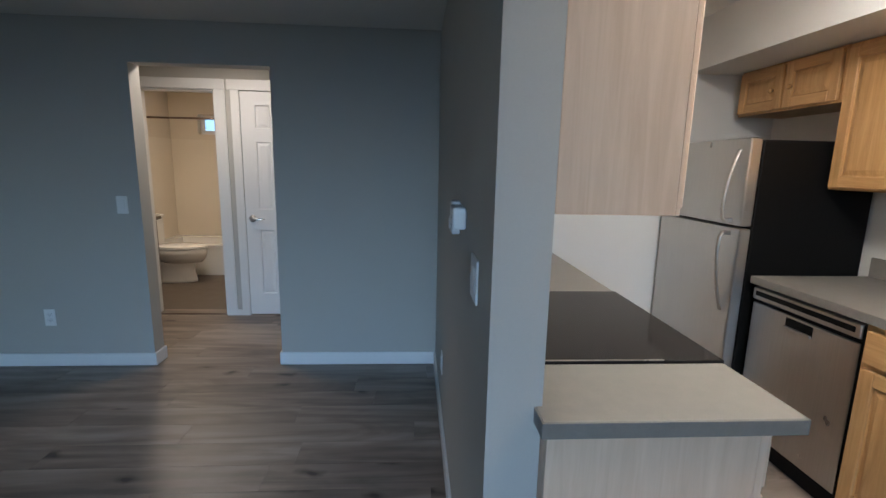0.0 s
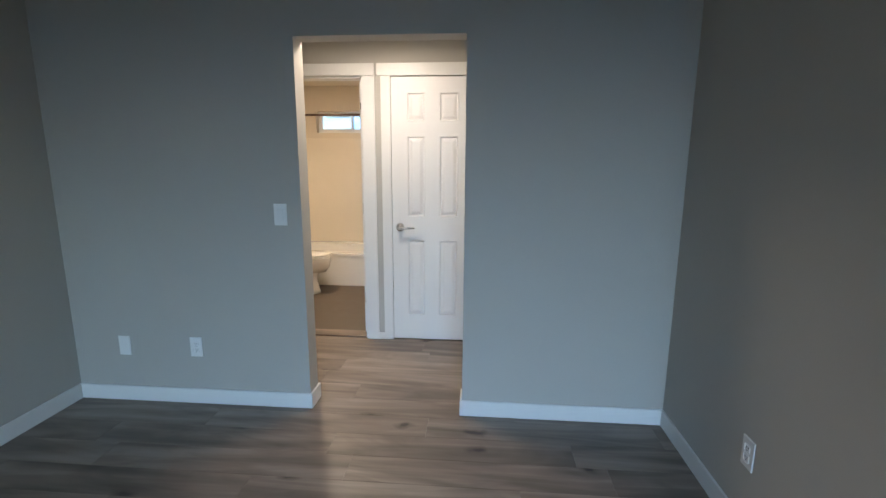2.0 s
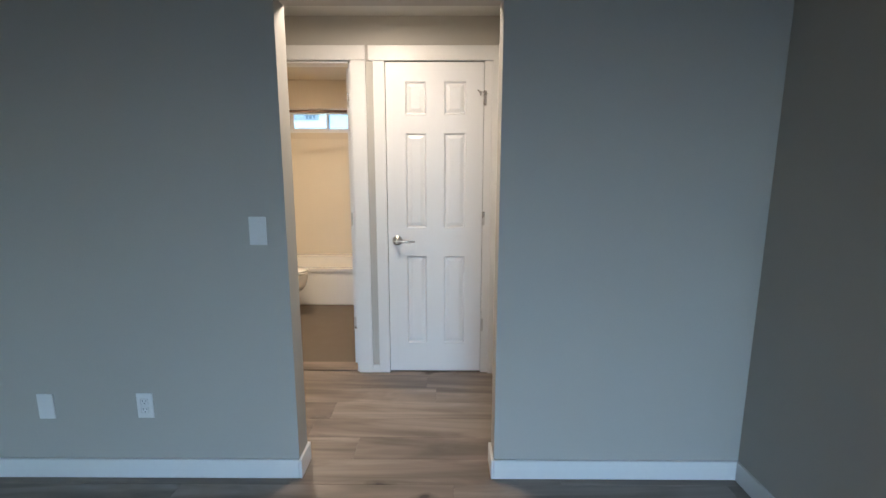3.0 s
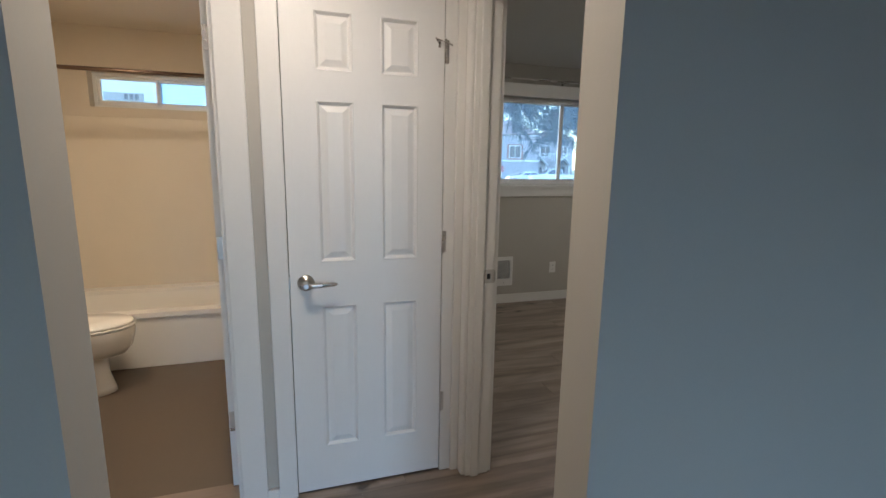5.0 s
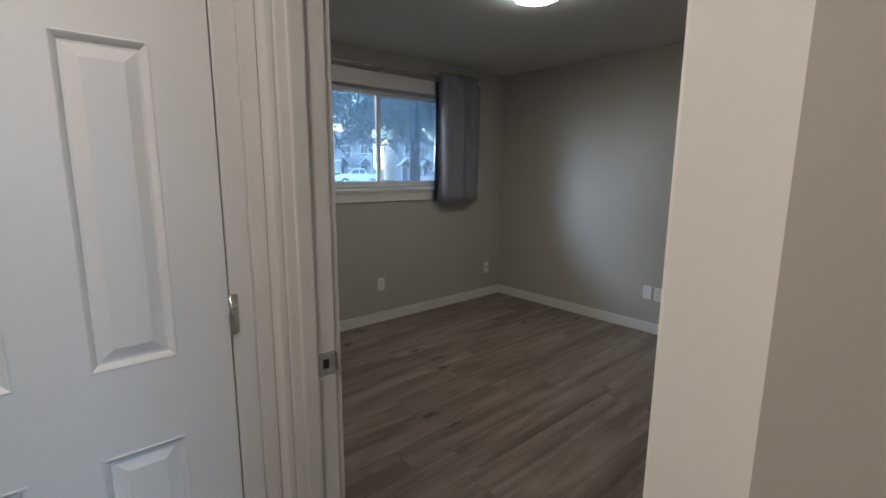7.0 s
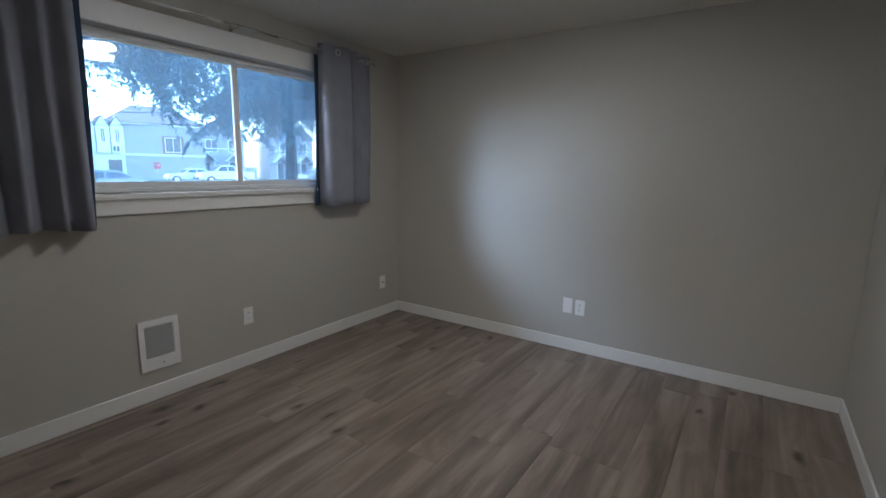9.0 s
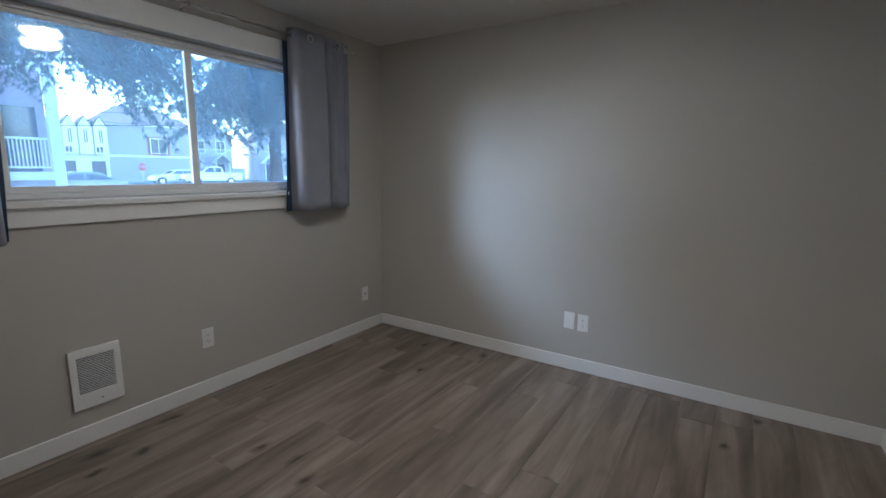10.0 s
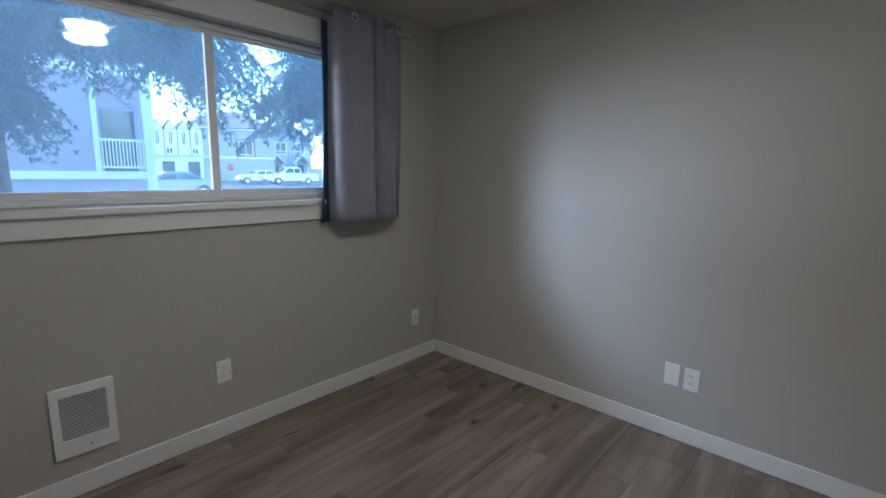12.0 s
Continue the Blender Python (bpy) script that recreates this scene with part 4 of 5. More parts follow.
for k in range(2):
    part("door", boxed(0.476, 0.496, 0.02 + k * 0.55, 0.55 + k * 0.55, 0.13, 0.86, bevel=0.004), BIRCH, base_n)


def countertop(name, x0, x1, y0, y1, label):
    th = thing(name, pose(x0, y0, 0.877), label, "countertop")
    part("slab", boxed(0.003, x1 - x0 - 0.003, 0.003, y1 - y0, 0.0, 0.038, bevel=0.003, segments=2), LAMINATE, th)
    part("edge_band", boxed(0.0, x1 - x0, 0.0, 0.0028, 0.0005, 0.0372, bevel=0.0008), LAMINATE, th, "laminate edge band")
    part("edge_band", boxed(x1 - x0 - 0.0028, x1 - x0, 0.003, y1 - y0, 0.0005, 0.0372, bevel=0.0008), LAMINATE, th, "laminate edge band")
    part("edge_band", boxed(0.0, 0.0028, 0.003, y1 - y0, 0.0005, 0.0372, bevel=0.0008), LAMINATE, th, "laminate edge band")
    return th


countertop("countertop", 1.110, 1.702, 1.293, 1.582, "taupe laminate peninsula countertop beside the range")
countertop("countertop", 1.130, 1.708, 2.305, 3.458, "taupe laminate countertop beyond the range")
stove = thing("range", pose(1.132, 1.585, 0.0), "black glass electric range with steel trim", "range")
part("body", boxed(0.0, 0.540, 0.004, 0.713, 0.02, 0.895, bevel=0.004), BLACK, stove)
part("cooktop", boxed(0.0, 0.576, 0.002, 0.716, 0.897, 0.921, bevel=0.004, segments=2), BLACK_GLASS, stove, "smooth black ceramic glass cooktop")
part("trim_strip", boxed(0.0, 0.40, 0.0005, 0.006, 0.9215, 0.9235), NICKEL, stove)
part("oven_door", boxed(0.541, 0.568, 0.015, 0.705, 0.20, 0.78, bevel=0.006), BLACK, stove)
part("oven_handle", tube(bmesh.new(), (0.596, 0.06, 0.74), (0.596, 0.66, 0.74), 0.010), STEEL_Y, stove)
part("backguard", boxed(0.0, 0.035, 0.01, 0.715, 0.921, 1.04, bevel=0.006), BLACK, stove)


def raised_door(parent, x, y0, y1, z0, z1, thick=0.02, wood=MAPLE):
    """Cabinet door facing -x: frame and raised field."""
    w = 0.055
    d = part("door", boxed(x - thick, x, y0, y0 + w, z0, z1, bevel=0.003), wood, parent)
    part("stile", boxed(x - thick, x, y1 - w, y1, z0, z1, bevel=0.003), wood, d)
    part("rail", boxed(x - thick, x, y0 + w, y1 - w, z0, z0 + w, bevel=0.003), MAPLE_Y, d)
    part("rail", boxed(x - thick, x, y0 + w, y1 - w, z1 - w, z1, bevel=0.003), MAPLE_Y, d)
    a, b, c, e = y0 + w, y1 - w, z0 + w, z1 - w
    rings = []
    for i, dep in ((0.0, 0.010), (0.006, 0.012), (0.03, 0.004), (0.031, 0.004)):
        rings.append([(x - thick + dep, a + i, c + i), (x - thick + dep, b - i, c + i), (x - thick + dep, b - i, e - i), (x - thick + dep, a + i, e - i)])
    bm = loft(bmesh.new(), rings, smooth=False, caps=False)
    bm.faces.new([bm.verts.new(p) for p in rings[-1]])
    part("field", bm, wood, d)
    return d


def wood_knob(parent, x, y, z):
    part("knob", lathe(bmesh.new(), (x, y, z), (-1, 0, 0), [(0.007, 0), (0.007, 0.008), (0.015, 0.016), (0.013, 0.024), (0.005, 0.027)], 18), MAPLE, parent, "turned wooden knob")


# upper cabinet over the peninsula
upper_w = thing("upper_cabinet", pose(1.130, 1.366, 1.345), "pale birch upper cabinet hung beside the range", "upper cabinet")
part("body", boxed(0.0, 0.258, 0.0, 2.09, 0.0, 0.80, bevel=0.001), BIRCH, upper_w)
part("face_frame", boxed(0.2585, 0.268, 0.0, 2.09, 0.0, 0.80, bevel=0.001), BIRCH, upper_w)
for k in range(5):
    part("door", boxed(0.2685, 0.282, 0.012 + k * 0.415, 0.418 + k * 0.415, 0.012, 0.788, bevel=0.005), BIRCH, upper_w)

fridge = thing("refrigerator", pose(2.500, 2.662, 0.0), "stainless top-freezer refrigerator with black sides", "refrigerator")
part("case", boxed(0.065, 0.69, 0.0, 0.76, 0.02, 1.598, bevel=0.006), BLACK, fridge, "black textured steel case")
part("foot_grille", boxed(0.05, 0.066, 0.01, 0.75, 0.015, 0.09), BLACK, fridge)
for nm, z0, z1, ha, hb2 in (("freezer_door", 1.162, 1.608, 1.175, 1.555), ("fridge_door", 0.10, 1.150, 0.70, 1.135)):
    d = part(nm, boxed(0.0, 0.060, 0.0, 0.76, z0, z1, bevel=0.010, segments=3), STEEL_Z, fridge, "brushed stainless door")
    rings = []
    for k in range(13):
        v = k / 12
        w = v if nm == "fridge_door" else 1 - v
        off = -0.004 + 0.062 * math.sin(math.pi * min(1.0, 0.02 + 0.62 * w ** 0.9)) if w < 0.96 else 0.030
        rings.append([(-off + 0.009 * math.cos(a), 0.075 + 0.014 * math.sin(a), ha + (hb2 - ha) * v) for a in [2 * math.pi * t / 12 for t in range(12)]])
    handle = part("handle", loft(bmesh.new(), rings), STEEL_Z, d, "curved stainless handle")
    zc = hb2 - 0.012 if nm == "fridge_door" else ha + 0.012
    part("handle_foot", boxed(-0.036, 0.002, 0.064, 0.086, zc - 0.012, zc + 0.012, bevel=0.003), STEEL_Z, handle)

countertop("countertop", 2.572, 3.218, -1.2, 2.634, "taupe laminate countertop over the dishwasher")
bs = thing("backsplash", pose(3.204, -1.2, 0.916), "taupe laminate backsplash strip along the wall", "backsplash")
part("strip", boxed(0.0, 0.014, 0.0, 3.828, 0.0, 0.10, bevel=0.003), LAMINATE, bs)
dish = thing("dishwasher", pose(2.596, 2.030, 0.0), "stainless dishwasher under the counter", "dishwasher")
part("tub_case", boxed(0.035, 0.58, 0.006, 0.594, 0.10, 0.872), PLATE, dish)
dd = part("door", boxed(0.0, 0.034, 0.006, 0.594, 0.115, 0.780, bevel=0.006, segments=2), STEEL_Z, dish, "brushed stainless door")
part("control_panel", boxed(-0.010, 0.034, 0.006, 0.594, 0.800, 0.862, bevel=0.012, segments=3), STEEL_Y, dish)
part("control_strip", boxed(-0.0115, -0.009, 0.03, 0.57, 0.822, 0.846), BLACK, dish, "dark control strip")
# black boxes put the shade of the gap and the handle recess into colour
part("gap_shade", boxed(0.004, 0.030, 0.008, 0.592, 0.7815, 0.7995), BLACK, dish, "black filler painting the gap's shade under the control panel")
pocket = part("pocket_handle", boxed(-0.002, 0.002, 0.225, 0.375, 0.722, 0.770, bevel=0.0015), BLACK, dd, "pocket handle recess, its shade a black patch")
part("pocket_lip", boxed(-0.014, -0.0005, 0.225, 0.375, 0.716, 0.730, bevel=0.005, segments=2), STEEL_Y, pocket, "bright steel lip")
part("side_trim", boxed(-0.004, 0.033, -0.001, 0.0055, 0.115, 0.862, bevel=0.002), BLACK, dish)
part("badge", lathe(bmesh.new(), (-0.0002, 0.19, 0.165), (-1, 0, 0), [(0.011, 0), (0.010, 0.0015)], 18), NICKEL, dd)
part("toe_kick", boxed(0.05, 0.07, 0.0, 0.60, 0.0, 0.114), BLACK, dish)

base_e = thing("base_cabinet", pose(2.596, 1.460, 0.0), "honey maple base cabinet with drawer and door", "base cabinet")
part("body", boxed(0.0, 0.58, 0.0, 0.565, 0.10, 0.875, bevel=0.001), MAPLE, base_e)
part("toe_kick", boxed(0.06, 0.08, 0.0, 0.565, 0.0, 0.10), BROWN_WOOD, base_e)
part("drawer_front", boxed(-0.02, -0.0005, 0.02, 0.545, 0.72, 0.85, bevel=0.005, segments=2), MAPLE_Y, base_e)
dr = raised_door(base_e, -0.0005, 0.02, 0.545, 0.13, 0.70)
wood_knob(dr, -0.021, 0.09, 0.62)
copy_thing(base_e, pose(2.596, 0.890, 0.0))
copy_thing(base_e, pose(2.596, 0.320, 0.0))

over = thing("upper_cabinet", pose(2.918, 2.648, 1.783), "honey maple two-door cabinet above the refrigerator", "upper cabinet")
part("body", boxed(0.0, 0.300, 0.0, 0.735, 0.0, 0.270, bevel=0.001), MAPLE, over)
for y0, y1, ky in ((0.015, 0.36, 0.30), (0.375, 0.72, 0.435)):
    d = raised_door(over, -0.0005, y0, y1, 0.012, 0.256, 0.02)
    wood_knob(d, -0.021, ky, 0.12)
upper_e = thing("upper_cabinet", pose(2.918, 2.093, 1.360), "honey maple upper cabinet over the counter", "upper cabinet")
part("body", boxed(0.0, 0.300, 0.0, 0.55, 0.0, 0.690, bevel=0.001), MAPLE, upper_e)
d = raised_door(upper_e, -0.0005, 0.015, 0.535, 0.012, 0.668)
wood_knob(d, -0.021, 0.08, 0.10)
copy_thing(upper_e, pose(2.918, 1.538, 1.360))
copy_thing(upper_e, pose(2.918, 0.983, 1.360))

# ---- outdoors ----
GZ = -0.40
bm = bmesh.new()
bmesh.ops.create_grid(bm, x_segments=4, y_segments=4, size=450, matrix=Matrix.Translation((0, 300, GZ)))
solid("ground", bm, GRASS, "patchy lawn ground", "ground")
solid("road", boxed(-80, 140, 26, 57, GZ - 0.1, GZ + 0.012), ASPHALT, "asphalt street and parking strip", "road")
solid("pavement", boxed(-80, 120, 23.5, 25.9, GZ - 0.1, GZ + 0.10, bevel=0.03), CONCRETE, "concrete sidewalk with kerb", "pavement")


def far_window(parent, x, z, y, w, h, trim=EXT_TRIM):
    """Window on a wall that looks to -y, in the house's own frame."""
    win = part("window", slab_with_holes(x - w / 2 - 0.1, x + w / 2 + 0.1, z - h / 2 - 0.1, z + h / 2 + 0.1, [(x - w / 2, x + w / 2, z - h / 2, z + h / 2)], lambda u, s, q: (u, (y - 0.08, y)[s], q)), trim, parent)
    part("pane", boxed(x - w / 2, x + w / 2, y - 0.03, y - 0.004, z - h / 2, z + h / 2), WINDOW_DARK, win)
    part("mullion", boxed(x - 0.03, x + 0.03, y - 0.06, y - 0.031, z - h / 2, z + h / 2), trim, win)


def gable(bm, x0, x1, y0, y1, z0, rise, over=0.3, thick=0.18):
    """Two sloped roof boards with the ridge along y."""
    mid = (x0 + x1) / 2
    for sx in (-1, 1):
        xe = mid + sx * ((x1 - x0) / 2 + over)
        ze = z0 - rise * over / ((x1 - x0) / 2)
        loft(bm, [[(mid, y, z0 + rise), (xe, y, ze), (xe, y, ze + thick), (mid, y, z0 + rise + thick)] for y in (y0 - over, y1 + over)], smooth=False)
    return bm


def gable_end(bm, x0, x1, y0, y1, z0, rise):
    mid = (x0 + x1) / 2
    loft(bm, [[(x0, y, z0), (x1, y, z0), (mid, y, z0 + rise)] for y in (y0, y1)], smooth=False)
    return bm


# grey board-sided house with a balcony, close by
near_house = thing("apartment_house", pose(6.2, 22.6, GZ, 0, 0, -8), "grey-lavender apartment house with white trim and balcony", "house")
part("wall", boxed(-8, -1.45, 0.0, 9, 0.0, 7.2), SIDING, near_house)
part("wall", boxed(-1.45, 0.0, 1.5, 9, 0.0, 7.2), SIDING, near_house)
part("lower_wall", boxed(-1.45, 0.0, 0.0, 1.5, 0.0, 1.35), SIDING, near_house)
for k in range(14):
    part("batten", boxed(-7.95 + k * 0.46, -7.89 + k * 0.46, -0.045, 0.0, 0.0, 7.1), SIDING, near_house)
for z0, z1 in ((1.30, 1.55), (4.55, 4.80)):
    part("band", boxed(-8.02, 0.06, -0.07, 0.0, z0, z1), EXT_TRIM, near_house, "white band board")
part("balcony_floor", boxed(-1.45, 0.06, 0.0, 1.5, 1.35, 1.54), EXT_TRIM, near_house)
part("balcony_door", boxed(-1.2, -0.25, 1.44, 1.5, 1.54, 3.6), WINDOW_DARK, near_house, "dark glass balcony door")
part("corner_post", boxed(-0.20, 0.10, -0.06, 0.16, 0.0, 7.2), EXT_TRIM, near_house, "white corner post")
part("corner_board", boxed(-1.55, -1.40, -0.05, 0.0, 1.56, 7.2), EXT_TRIM, near_house)
part("roof", boxed(-8.5, 0.6, -0.6, 9.5, 7.2, 7.5), ROOF, near_house)
rail = part("balcony_rail", boxed(-1.40, -0.20, 0.0, 0.06, 2.52, 2.59), EXT_TRIM, near_house, "white balcony railing")
part("bottom_rail", boxed(-1.40, -0.20, 0.0, 0.06, 1.66, 1.72), EXT_TRIM, rail)
for k in range(13):
    part("baluster", boxed(-1.35 + k * 0.092, -1.322 + k * 0.092, 0.012, 0.048, 1.72, 2.52), EXT_TRIM, rail)
part("doorway", boxed(-6.0, -4.9, -0.05, 0.0, 0.0, 2.3), WINDOW_DARK, near_house, "dark doorway")

# pale building seen from the small high window
block = thing("neighbour_block", pose(-4.4, 16.0, GZ), "pale stucco neighbouring block with a grey vent panel", "house")
part("wall", boxed(-3.0, 2.6, 0.0, 6.0, 0.0, 6.4), STUCCO, block)
part("roof", boxed(-3.4, 3.0, -0.4, 6.4, 6.4, 6.65), ROOF, block)
part("vent_panel", boxed(-0.52, 0.28, -0.05, 0.0, 3.22, 3.40), CONCRETE, block, "grey vent panel")
for k in range(3):
    part("louvre", boxed(-0.10 + k * 0.11, -0.03 + k * 0.11, -0.07, -0.05, 3.25, 3.37), ASPHALT, block)

# row of gabled town houses
row_house = thing("town_houses", pose(19.2, 62.0, GZ, 0, 0, -12), "pale gabled town house row across the street", "house")
part("wall", boxed(-6.5, 3.6, 0, 9, 0, 5.7), STUCCO, row_house)
for k in range(8):
    x = -5.85 + k * 1.26
    part("gable_wall", gable_end(bmesh.new(), x - 0.58, x + 0.58, -0.5, 4, 5.7, 0.95), STUCCO, row_house)
    part("bay", boxed(x - 0.58, x + 0.58, -0.5, 0.0, 2.9, 5.7), STUCCO, row_house)
    part("gable_roof", gable(bmesh.new(), x - 0.58, x + 0.58, -0.5, 4, 5.7, 0.95, 0.06, 0.12), ROOF, row_house)
    far_window(row_house, x, 4.7, -0.5, 0.30, 1.35)
    if k % 2:
        far_window(row_house, x - 0.2, 3.35, -0.5, 0.55, 0.55)
        part("garage_door", boxed(x - 0.95, x + 0.25, -0.05, 0.0, 0.0, 2.2), WINDOW_DARK, row_house)
        part("porch_post", boxed(x + 0.34, x + 0.46, -0.5, -0.38, 0.0, 2.9), EXT_TRIM, row_house)

grey_house = thing("grey_house", pose(26.6, 61.5, GZ, 0, 0, -14), "grey two-storey house with hipped roof", "house")
part("wall", boxed(-5.0, 4.6, 0, 9, 0, 6.3), SIDING_B, grey_house)
part("band", boxed(-5.05, 4.65, -0.06, 0.0, 2.7, 2.95), EXT_TRIM, grey_house)
part("band", boxed(-5.05, 4.65, -0.06, 0.0, 6.1, 6.3), EXT_TRIM, grey_house)
part("roof", loft(bmesh.new(), [[(-5.4, -0.4, 6.3), (5.0, -0.4, 6.3), (5.0, 9.4, 6.3), (-5.4, 9.4, 6.3)], [(-2.0, 4.2, 8.6), (1.6, 4.2, 8.6), (1.6, 4.8, 8.6), (-2.0, 4.8, 8.6)]], smooth=False), TAN_ROOF, grey_house)
far_window(grey_house, 1.2, 4.0, 0.0, 1.5, 1.5, EXT_TRIM)
part("window_surround", slab_with_holes(0.1, 2.3, 2.96, 5.0, [(0.34, 2.06, 3.14, 4.86)], lambda u, k, z: (u, (-0.05, -0.002)[k], z)), RED_TRIM, grey_house, "red-brown window surround")

for k, (hx, hy) in enumerate(((34.8, 63.5), (43.5, 60.0))):
    ph = thing("porch_house", pose(hx, hy, GZ, 0, 0, -20), "white-trimmed house with small gabled porches", "house", "porch houses")
    part("wall", boxed(-3.2, 3.0, 0, 7, 0, 5.6), SIDING_B, ph)
    part("roof", gable(bmesh.new(), -3.2, 3.0, 0, 7, 5.6, 2.0), TAN_ROOF, ph)
    part("gable_wall", gable_end(bmesh.new(), -3.2, 3.0, 0, 7, 5.6, 2.0), SIDING_B, ph)
    for x in (-1.8, 1.5):
        part("porch_roof", gable(bmesh.new(), x - 0.9, x + 0.9, -1.6, 0, 2.4, 0.9, 0.2, 0.12), EXT_TRIM, ph)
        for sx in (-0.8, 0.8):
            part("porch_post", boxed(x + sx - 0.07, x + sx + 0.07, -1.55, -1.41, 0, 2.4), EXT_TRIM, ph)
        part("door", boxed(x - 0.45, x + 0.45, -0.05, 0.0, 0.0, 2.1), WINDOW_DARK, ph)
    part("balcony_rail", boxed(-3.0, 2.8, -0.5, -0.42, 3.9, 4.0), EXT_TRIM, ph)
    for q in range(20):
        part("baluster", boxed(-3.0 + q * 0.3, -2.95 + q * 0.3, -0.48, -0.44, 3.0, 3.9), EXT_TRIM, ph)
    far_window(ph, -1.0, 4.3, 0.0, 1.3, 1.4)
    far_window(ph, 1.6, 4.3, 0.0, 1.0, 1.4)


def vehicle(name, m, mat, pickup, label):
    """Parked car along x, its nose to -x: lower body with wheel arches, glazed cabin, bumpers, lamps and wheels."""
    car = thing(name, m, label, "car", "parked cars")
    half, nose, tail = (0.92, -2.55, 2.65) if pickup else (0.86, -2.2, 2.2)
    hood, roof, belt = (1.10, 1.78, 1.16) if pickup else (0.92, 1.44, 0.98)
    low = [(nose, 0.42), (nose - 0.04, 0.62), (nose + 0.06, hood - 0.12), (nose + 0.35, hood), (nose + 1.25, belt), (tail - 0.25, belt), (tail, belt - 0.10), (tail + 0.02, 0.45)]
    for wx in (1.55, -1.50):
        low += [(wx + 0.42 * math.cos(a), 0.36 + 0.40 * math.sin(a)) for a in (math.radians(k) for k in (10, 45, 90, 135, 170))]
    body = loft(bmesh.new(), [[(x, y * (1 - 0.03 * (z > 0.8)), z) for x, z in low] for y in (-half, half)], smooth=False)
    bmesh.ops.triangulate(body, faces=[f for f in body.faces if len(f.verts) > 4])
    part("body", body, mat, car)
    c0, c1, c2, c3 = (-1.25, -0.55, 0.75, 0.95) if pickup else (-0.95, -0.30, 1.00, 1.75)
    cab = [(c0, belt), (c1, roof - 0.05), (c1 + 0.25, roof), (c2 - 0.1, roof), (c2, roof - 0.05), (c3, belt)]
    part("cabin", loft(bmesh.new(), [[(x, y * (1 - 0.20 * (z - belt)), z) for x, z in cab] for y in (-half + 0.03, half - 0.03)], smooth=False), mat, car)
    for sy in (-1, 1):
        for a, b, c, d in ((c0 + 0.22, c1 + 0.12, (c1 + c2) / 2 - 0.05, (c1 + c2) / 2 - 0.05), ((c1 + c2) / 2 + 0.05, (c1 + c2) / 2 + 0.05, c2 - 0.08, c3 - 0.18)):
            quad = [(a, belt + 0.05), (d, belt + 0.05), (c, roof - 0.12), (b, roof - 0.12)]
            part("side_window", loft(bmesh.new(), [[(x, sy * ((half - 0.03) * (1 - 0.20 * (z - belt)) + o), z) for x, z in quad] for o in (-0.01, 0.012)], smooth=False), WINDOW_DARK, car)
        part("mirror", boxed(c0 + 0.25, c0 + 0.40, sy * (half + 0.08) - 0.08, sy * (half + 0.08) + 0.08, belt + 0.02, belt + 0.18, bevel=0.02), mat, car)
        part("headlight", boxed(nose - 0.02, nose + 0.14, sy * 0.62 - 0.16, sy * 0.62 + 0.16, hood - 0.34, hood - 0.18, bevel=0.02), FRAME_WHITE, car)
    shield = [(c0 + 0.06, belt + 0.06), (c1 - 0.02, roof - 0.10)]
    part("windscreen", loft(bmesh.new(), [[(x - o, sy * (half - 0.16), z) for x, z in shield for sy in ((-1, 1) if z < belt + 0.1 else (1, -1))] for o in (0.02, 0.05)], smooth=False), WINDOW_DARK, car)
    part("bumper", boxed(nose - 0.10, nose + 0.02, -half + 0.04, half - 0.04, 0.42, 0.60, bevel=0.04, segments=2), TYRE if pickup else mat, car)
    for x in (-1.50, 1.55):
        for y in (-half + 0.10, half - 0.10):
            wh = part("wheel", tube(bmesh.new(), (x, y - 0.11, 0.36), (x, y + 0.11, 0.36), 0.36, sides=20), TYRE, car)
            part("rim", tube(bmesh.new(), (x, y - 0.12, 0.36), (x, y + 0.12, 0.36), 0.22, sides=14), NICKEL, wh)
    return car


vehicle("pickup_truck", pose(26.6, 49.0, GZ + 0.012, 0, 0, -14), CAR_WHITE, True, "white pickup truck parked on the street")
vehicle("parked_car", pose(24.5, 51.5, GZ + 0.012, 0, 0, -10), CAR_WHITE, False, "white sedan parked beside the pickup")
vehicle("parked_car", pose(9.9, 33.0, GZ + 0.012, 0, 0, -6), CAR_GREY, False, "grey hatchback parked on the street")
vehicle("parked_car", pose(36.0, 46.5, GZ + 0.012, 0, 0, 10), CAR_GREY, False, "dark grey sedan parked on the street")

stop = thing("stop_sign", pose(24.2, 57.6, GZ), "red octagonal stop sign on a post", "road sign")
part("post", boxed(-0.04, 0.04, 0.0, 0.06, 0, 2.0), NICKEL, stop)
bm = bmesh.new()
loft(bm, [[(0.40 * math.cos(math.pi / 8 + k * math.pi / 4), y, 1.65 + 0.40 * math.sin(math.pi / 8 + k * math.pi / 4)) for k in range(8)] for y in (-0.03, -0.005)], smooth=False)
plate = part("plate", bm, SIGN_RED, stop)
txt = bpy.data.curves.new("letters", "FONT")
txt.body, txt.size, txt.align_x, txt.align_y, txt.extrude = "STOP", 0.27, "CENTER", "CENTER", 0.004
txt.materials.append(EXT_TRIM)
letters = new("letters", txt)
letters.parent = plate
letters.matrix_basis = pose(0, -0.036, 1.65, 90, 0, 0)

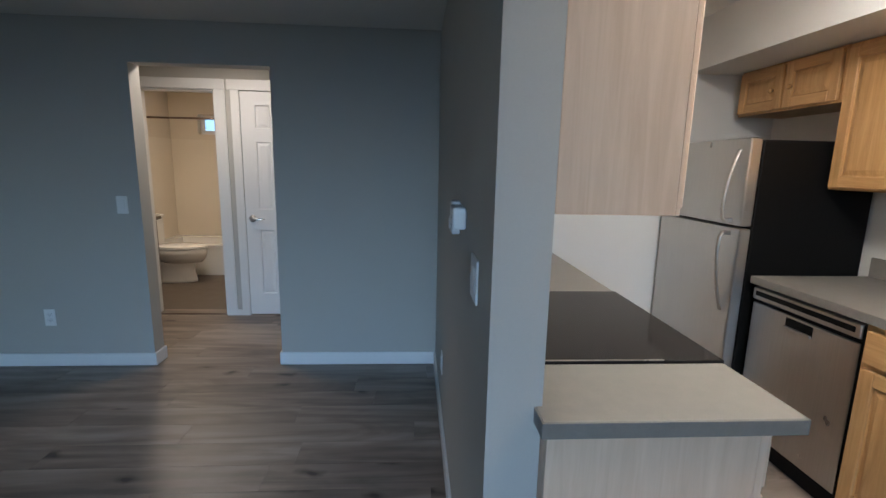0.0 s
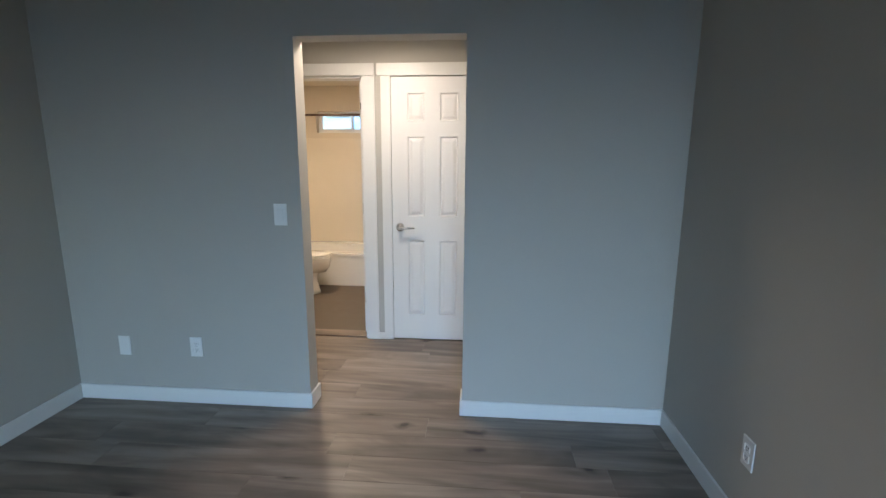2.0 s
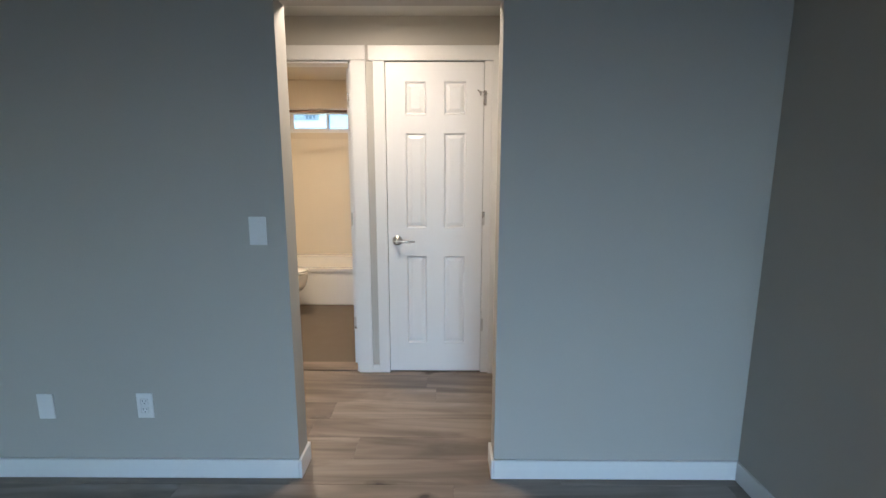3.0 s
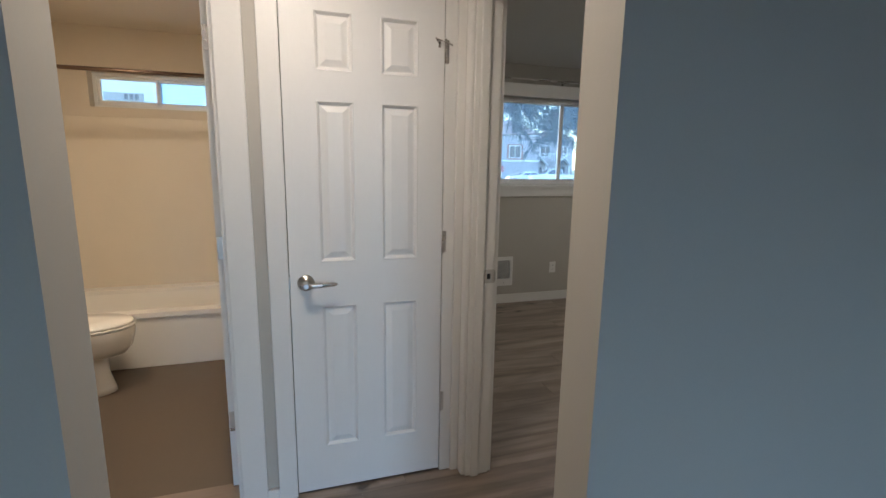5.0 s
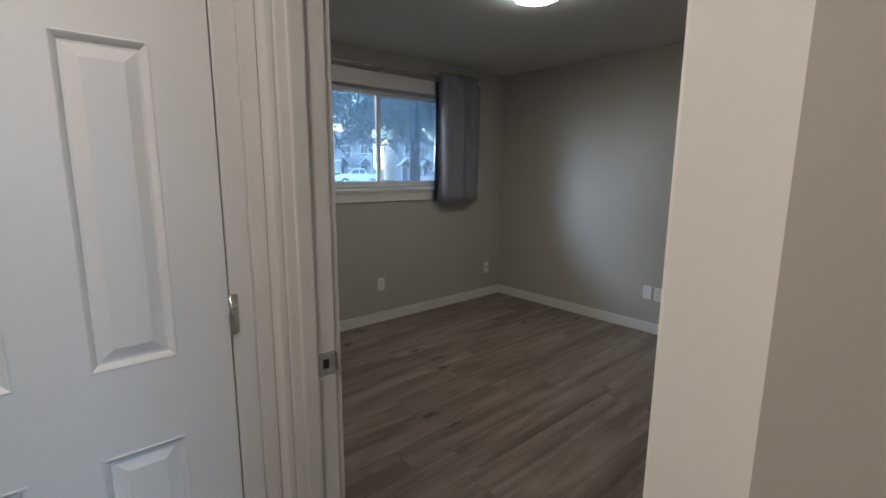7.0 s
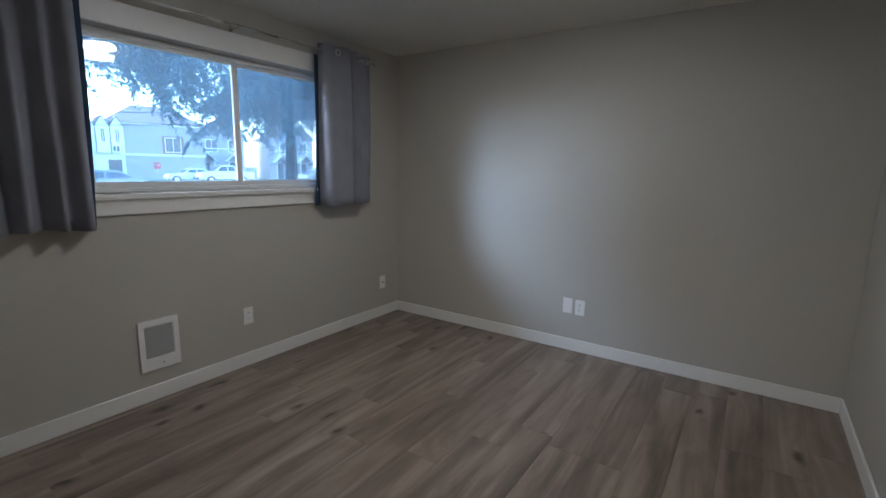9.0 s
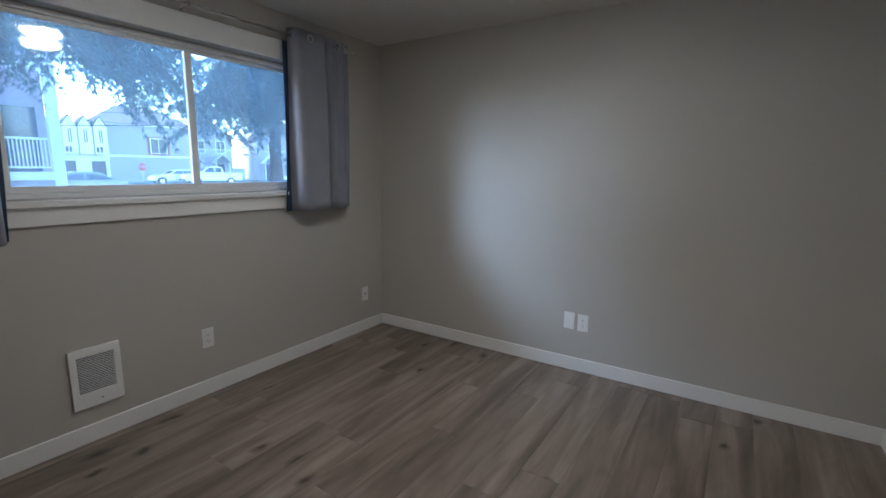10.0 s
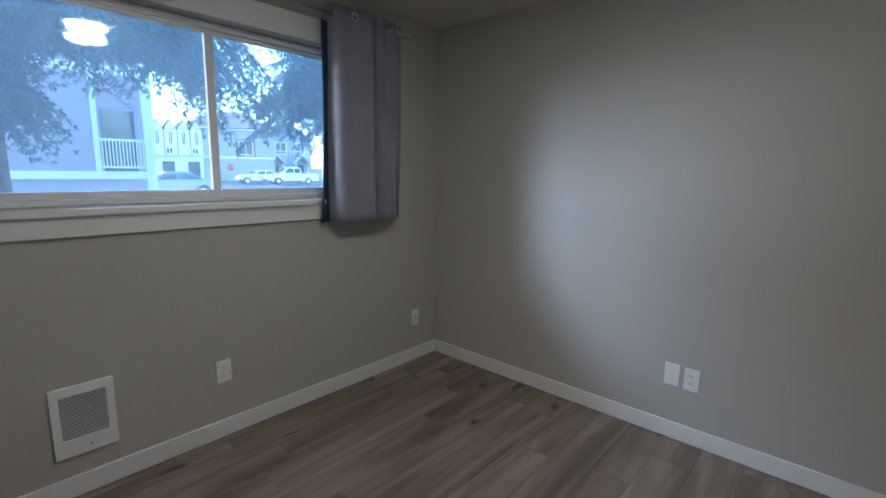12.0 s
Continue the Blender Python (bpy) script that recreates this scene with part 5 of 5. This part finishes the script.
pole = thing("utility_pole", pose(38, 44, GZ), "wooden utility pole with cables", "utility pole")
part("post", tube(bmesh.new(), (0, 0, 0), (0, 0, 9), 0.15, 0.10), BARK, pole)
part("cross_arm", boxed(-1.0, 1.0, -0.06, 0.06, 8.2, 8.35), BARK, pole)
for dz in (8.3, 7.4):
    bm = bmesh.new()
    prev = None
    for k in range(31):
        u = k / 30
        p = (-70 * u, 6 * u - 3, dz - 2.6 * (1 - (2 * u - 1) ** 2) - 1.8 * u)
        if prev:
            tube(bm, prev, p, 0.025, sides=5, caps=False)
        prev = p
    part("cable", bm, WIRE, pole)


def conifer(name, at, height, radius, seed, branches, low, label, mat, leaf_len=0.13, low_limbs=()):
    """Drooping conifer: tapered trunk, limbs that hang at the ends, sprays of needle blades."""
    rnd = random.Random(seed)
    tree = thing(name, pose(*at), label, "tree")
    part("trunk", tube(bmesh.new(), (0, 0, 0), (0.1, 0, height), 0.22, 0.03, 12), BARK, tree)
    limbs = bmesh.new()
    verts, faces = [], []

    def blade(p, d, size):
        d = d.normalized()
        side = d.cross(Vector((rnd.uniform(-1, 1), rnd.uniform(-1, 1), rnd.uniform(-1, 1)))).normalized() * size * rnd.uniform(0.06, 0.13)
        i = len(verts)
        verts.extend([tuple(p - side * 0.3), tuple(p + d * size * 0.5 - side), tuple(p + d * size), tuple(p + d * size * 0.5 + side)])
        faces.append((i, i + 1, i + 2, i + 3))

    limb_list = []
    for b in range(branches):
        v = (b + rnd.random()) / branches
        limb_list.append((low + v * (height - low) * 0.96, radius * (1 - v * 0.8) * rnd.uniform(0.65, 1.1), rnd.uniform(0, 2 * math.pi)))
    for z_from, z_to, r_from, r_to, a_from, a_to, count in low_limbs:
        for b in range(count):
            limb_list.append((rnd.uniform(z_from, z_to), rnd.uniform(r_from, r_to), math.radians(rnd.uniform(a_from, a_to))))
    for z, r, ang in limb_list:
        out = Vector((math.cos(ang), math.sin(ang), 0))
        pts = []
        droop = rnd.uniform(0.30, 0.62)
        for s in range(9):
            u = s / 8
            pts.append(Vector((0, 0, z)) + out * r * u + Vector((0, 0, r * (0.25 * u - droop * u * u * 1.3))) + Vector((rnd.uniform(-1, 1), rnd.uniform(-1, 1), rnd.uniform(-1, 1))) * 0.03)
        for s in range(8):
            tube(limbs, pts[s], pts[s + 1], 0.035 * (1 - s / 9), 0.035 * (1 - (s + 1) / 9), 5, False)
        across = Vector((-out.y, out.x, 0))
        for s in range(2, 9):
            for sd in (-1, 1):
                for rep in range(3):
                    twig = (out * 0.5 + across * sd * rnd.uniform(0.5, 1.0) + Vector((0, 0, -rnd.uniform(0.2, 1.0)))).normalized()
                    length = rnd.uniform(0.25, 0.60) * (1.15 - s / 14) * radius / 2.4
                    base = pts[s].lerp(pts[s - 1], rnd.random())
                    for q in range(9):
                        u = q / 8
                        p = base + twig * length * u + Vector((0, 0, -0.30 * length * u * u))
                        for n in range(8):
                            d = twig * 0.7 + Vector((rnd.uniform(-1, 1), rnd.uniform(-1, 1), rnd.uniform(-1.3, 0.3)))
                            blade(p, d, leaf_len * rnd.uniform(0.7, 1.3))
    part("limbs", limbs, BARK, tree)
    me = bpy.data.meshes.new("crown")
    me.from_pydata(verts, [], faces)
    me.materials.append(mat)
    crown = new("crown", me)
    crown.parent = tree
    return tree


conifer("conifer_tree", (1.5, 12.7, GZ), 9.5, 4.1, 11, 170, 4.0, "large drooping conifer outside the window, haze blue painted into its needles", NEEDLES, 0.075, [(2.7, 4.3, 0.9, 1.5, -130, -80, 20), (3.6, 4.7, 1.6, 2.7, -82, -40, 18), (3.7, 4.8, 2.4, 3.5, -78, -32, 22)])
conifer("cedar_tree", (9.1, 15.9, GZ), 6.5, 3.0, 23, 120, 3.5, "drooping cedar tree near the street", LEAVES, 0.075, [(3.2, 4.0, 1.3, 2.4, -190, -60, 10)])

# ---- floor planks ----
FW = 0.183
base_floor = solid("floor", boxed(-2.42, 3.495, -3.2, 7.108, -0.06, -0.0045), UNDERLAY, "grey-brown wood plank floor", "floor")
rnd = random.Random(5)
plank_meshes = {}


def plank_mesh(length):
    key = round(length, 3)
    if key not in plank_meshes:
        bm = boxed(0, length - 0.0007, 0, FW - 0.0007, -0.0045, 0.0, bevel=0.0)
        top = [e for e in bm.edges if all(v.co.z > -0.001 for v in e.verts)]
        bmesh.ops.bevel(bm, geom=top, offset=0.0007, segments=1, affect="EDGES")
        plank_meshes[key] = mesh_of("plank", bm, FLOOR_WOOD)
    return plank_meshes[key]


y = -3.2
rest_bm = bmesh.new()
while y < 7.10:
    if y < 4.70:
        x0, x1 = -2.42, (3.495 if y > 3.6 else 3.22)
    else:
        x0, x1 = 0.0, 3.495
    x = x0 - rnd.uniform(0.1, 1.1)
    while x < x1:
        a, b = max(x, x0), min(x + 1.22, x1)
        if b - a > 0.02:
            if y < 0.3:
                box(rest_bm, a, b - 0.0007, y, y + FW - 0.0007, -0.0045, 0.0)
            else:
                ob = new("plank", plank_mesh(b - a))
                ob.parent = base_floor
                ob.location = (a, y, 0)
        x += 1.22
    y += FW
rest = part("planks", rest_bm, FLOOR_WOOD, base_floor, "grey-brown wood planks")
rest["kind"] = "stuff"
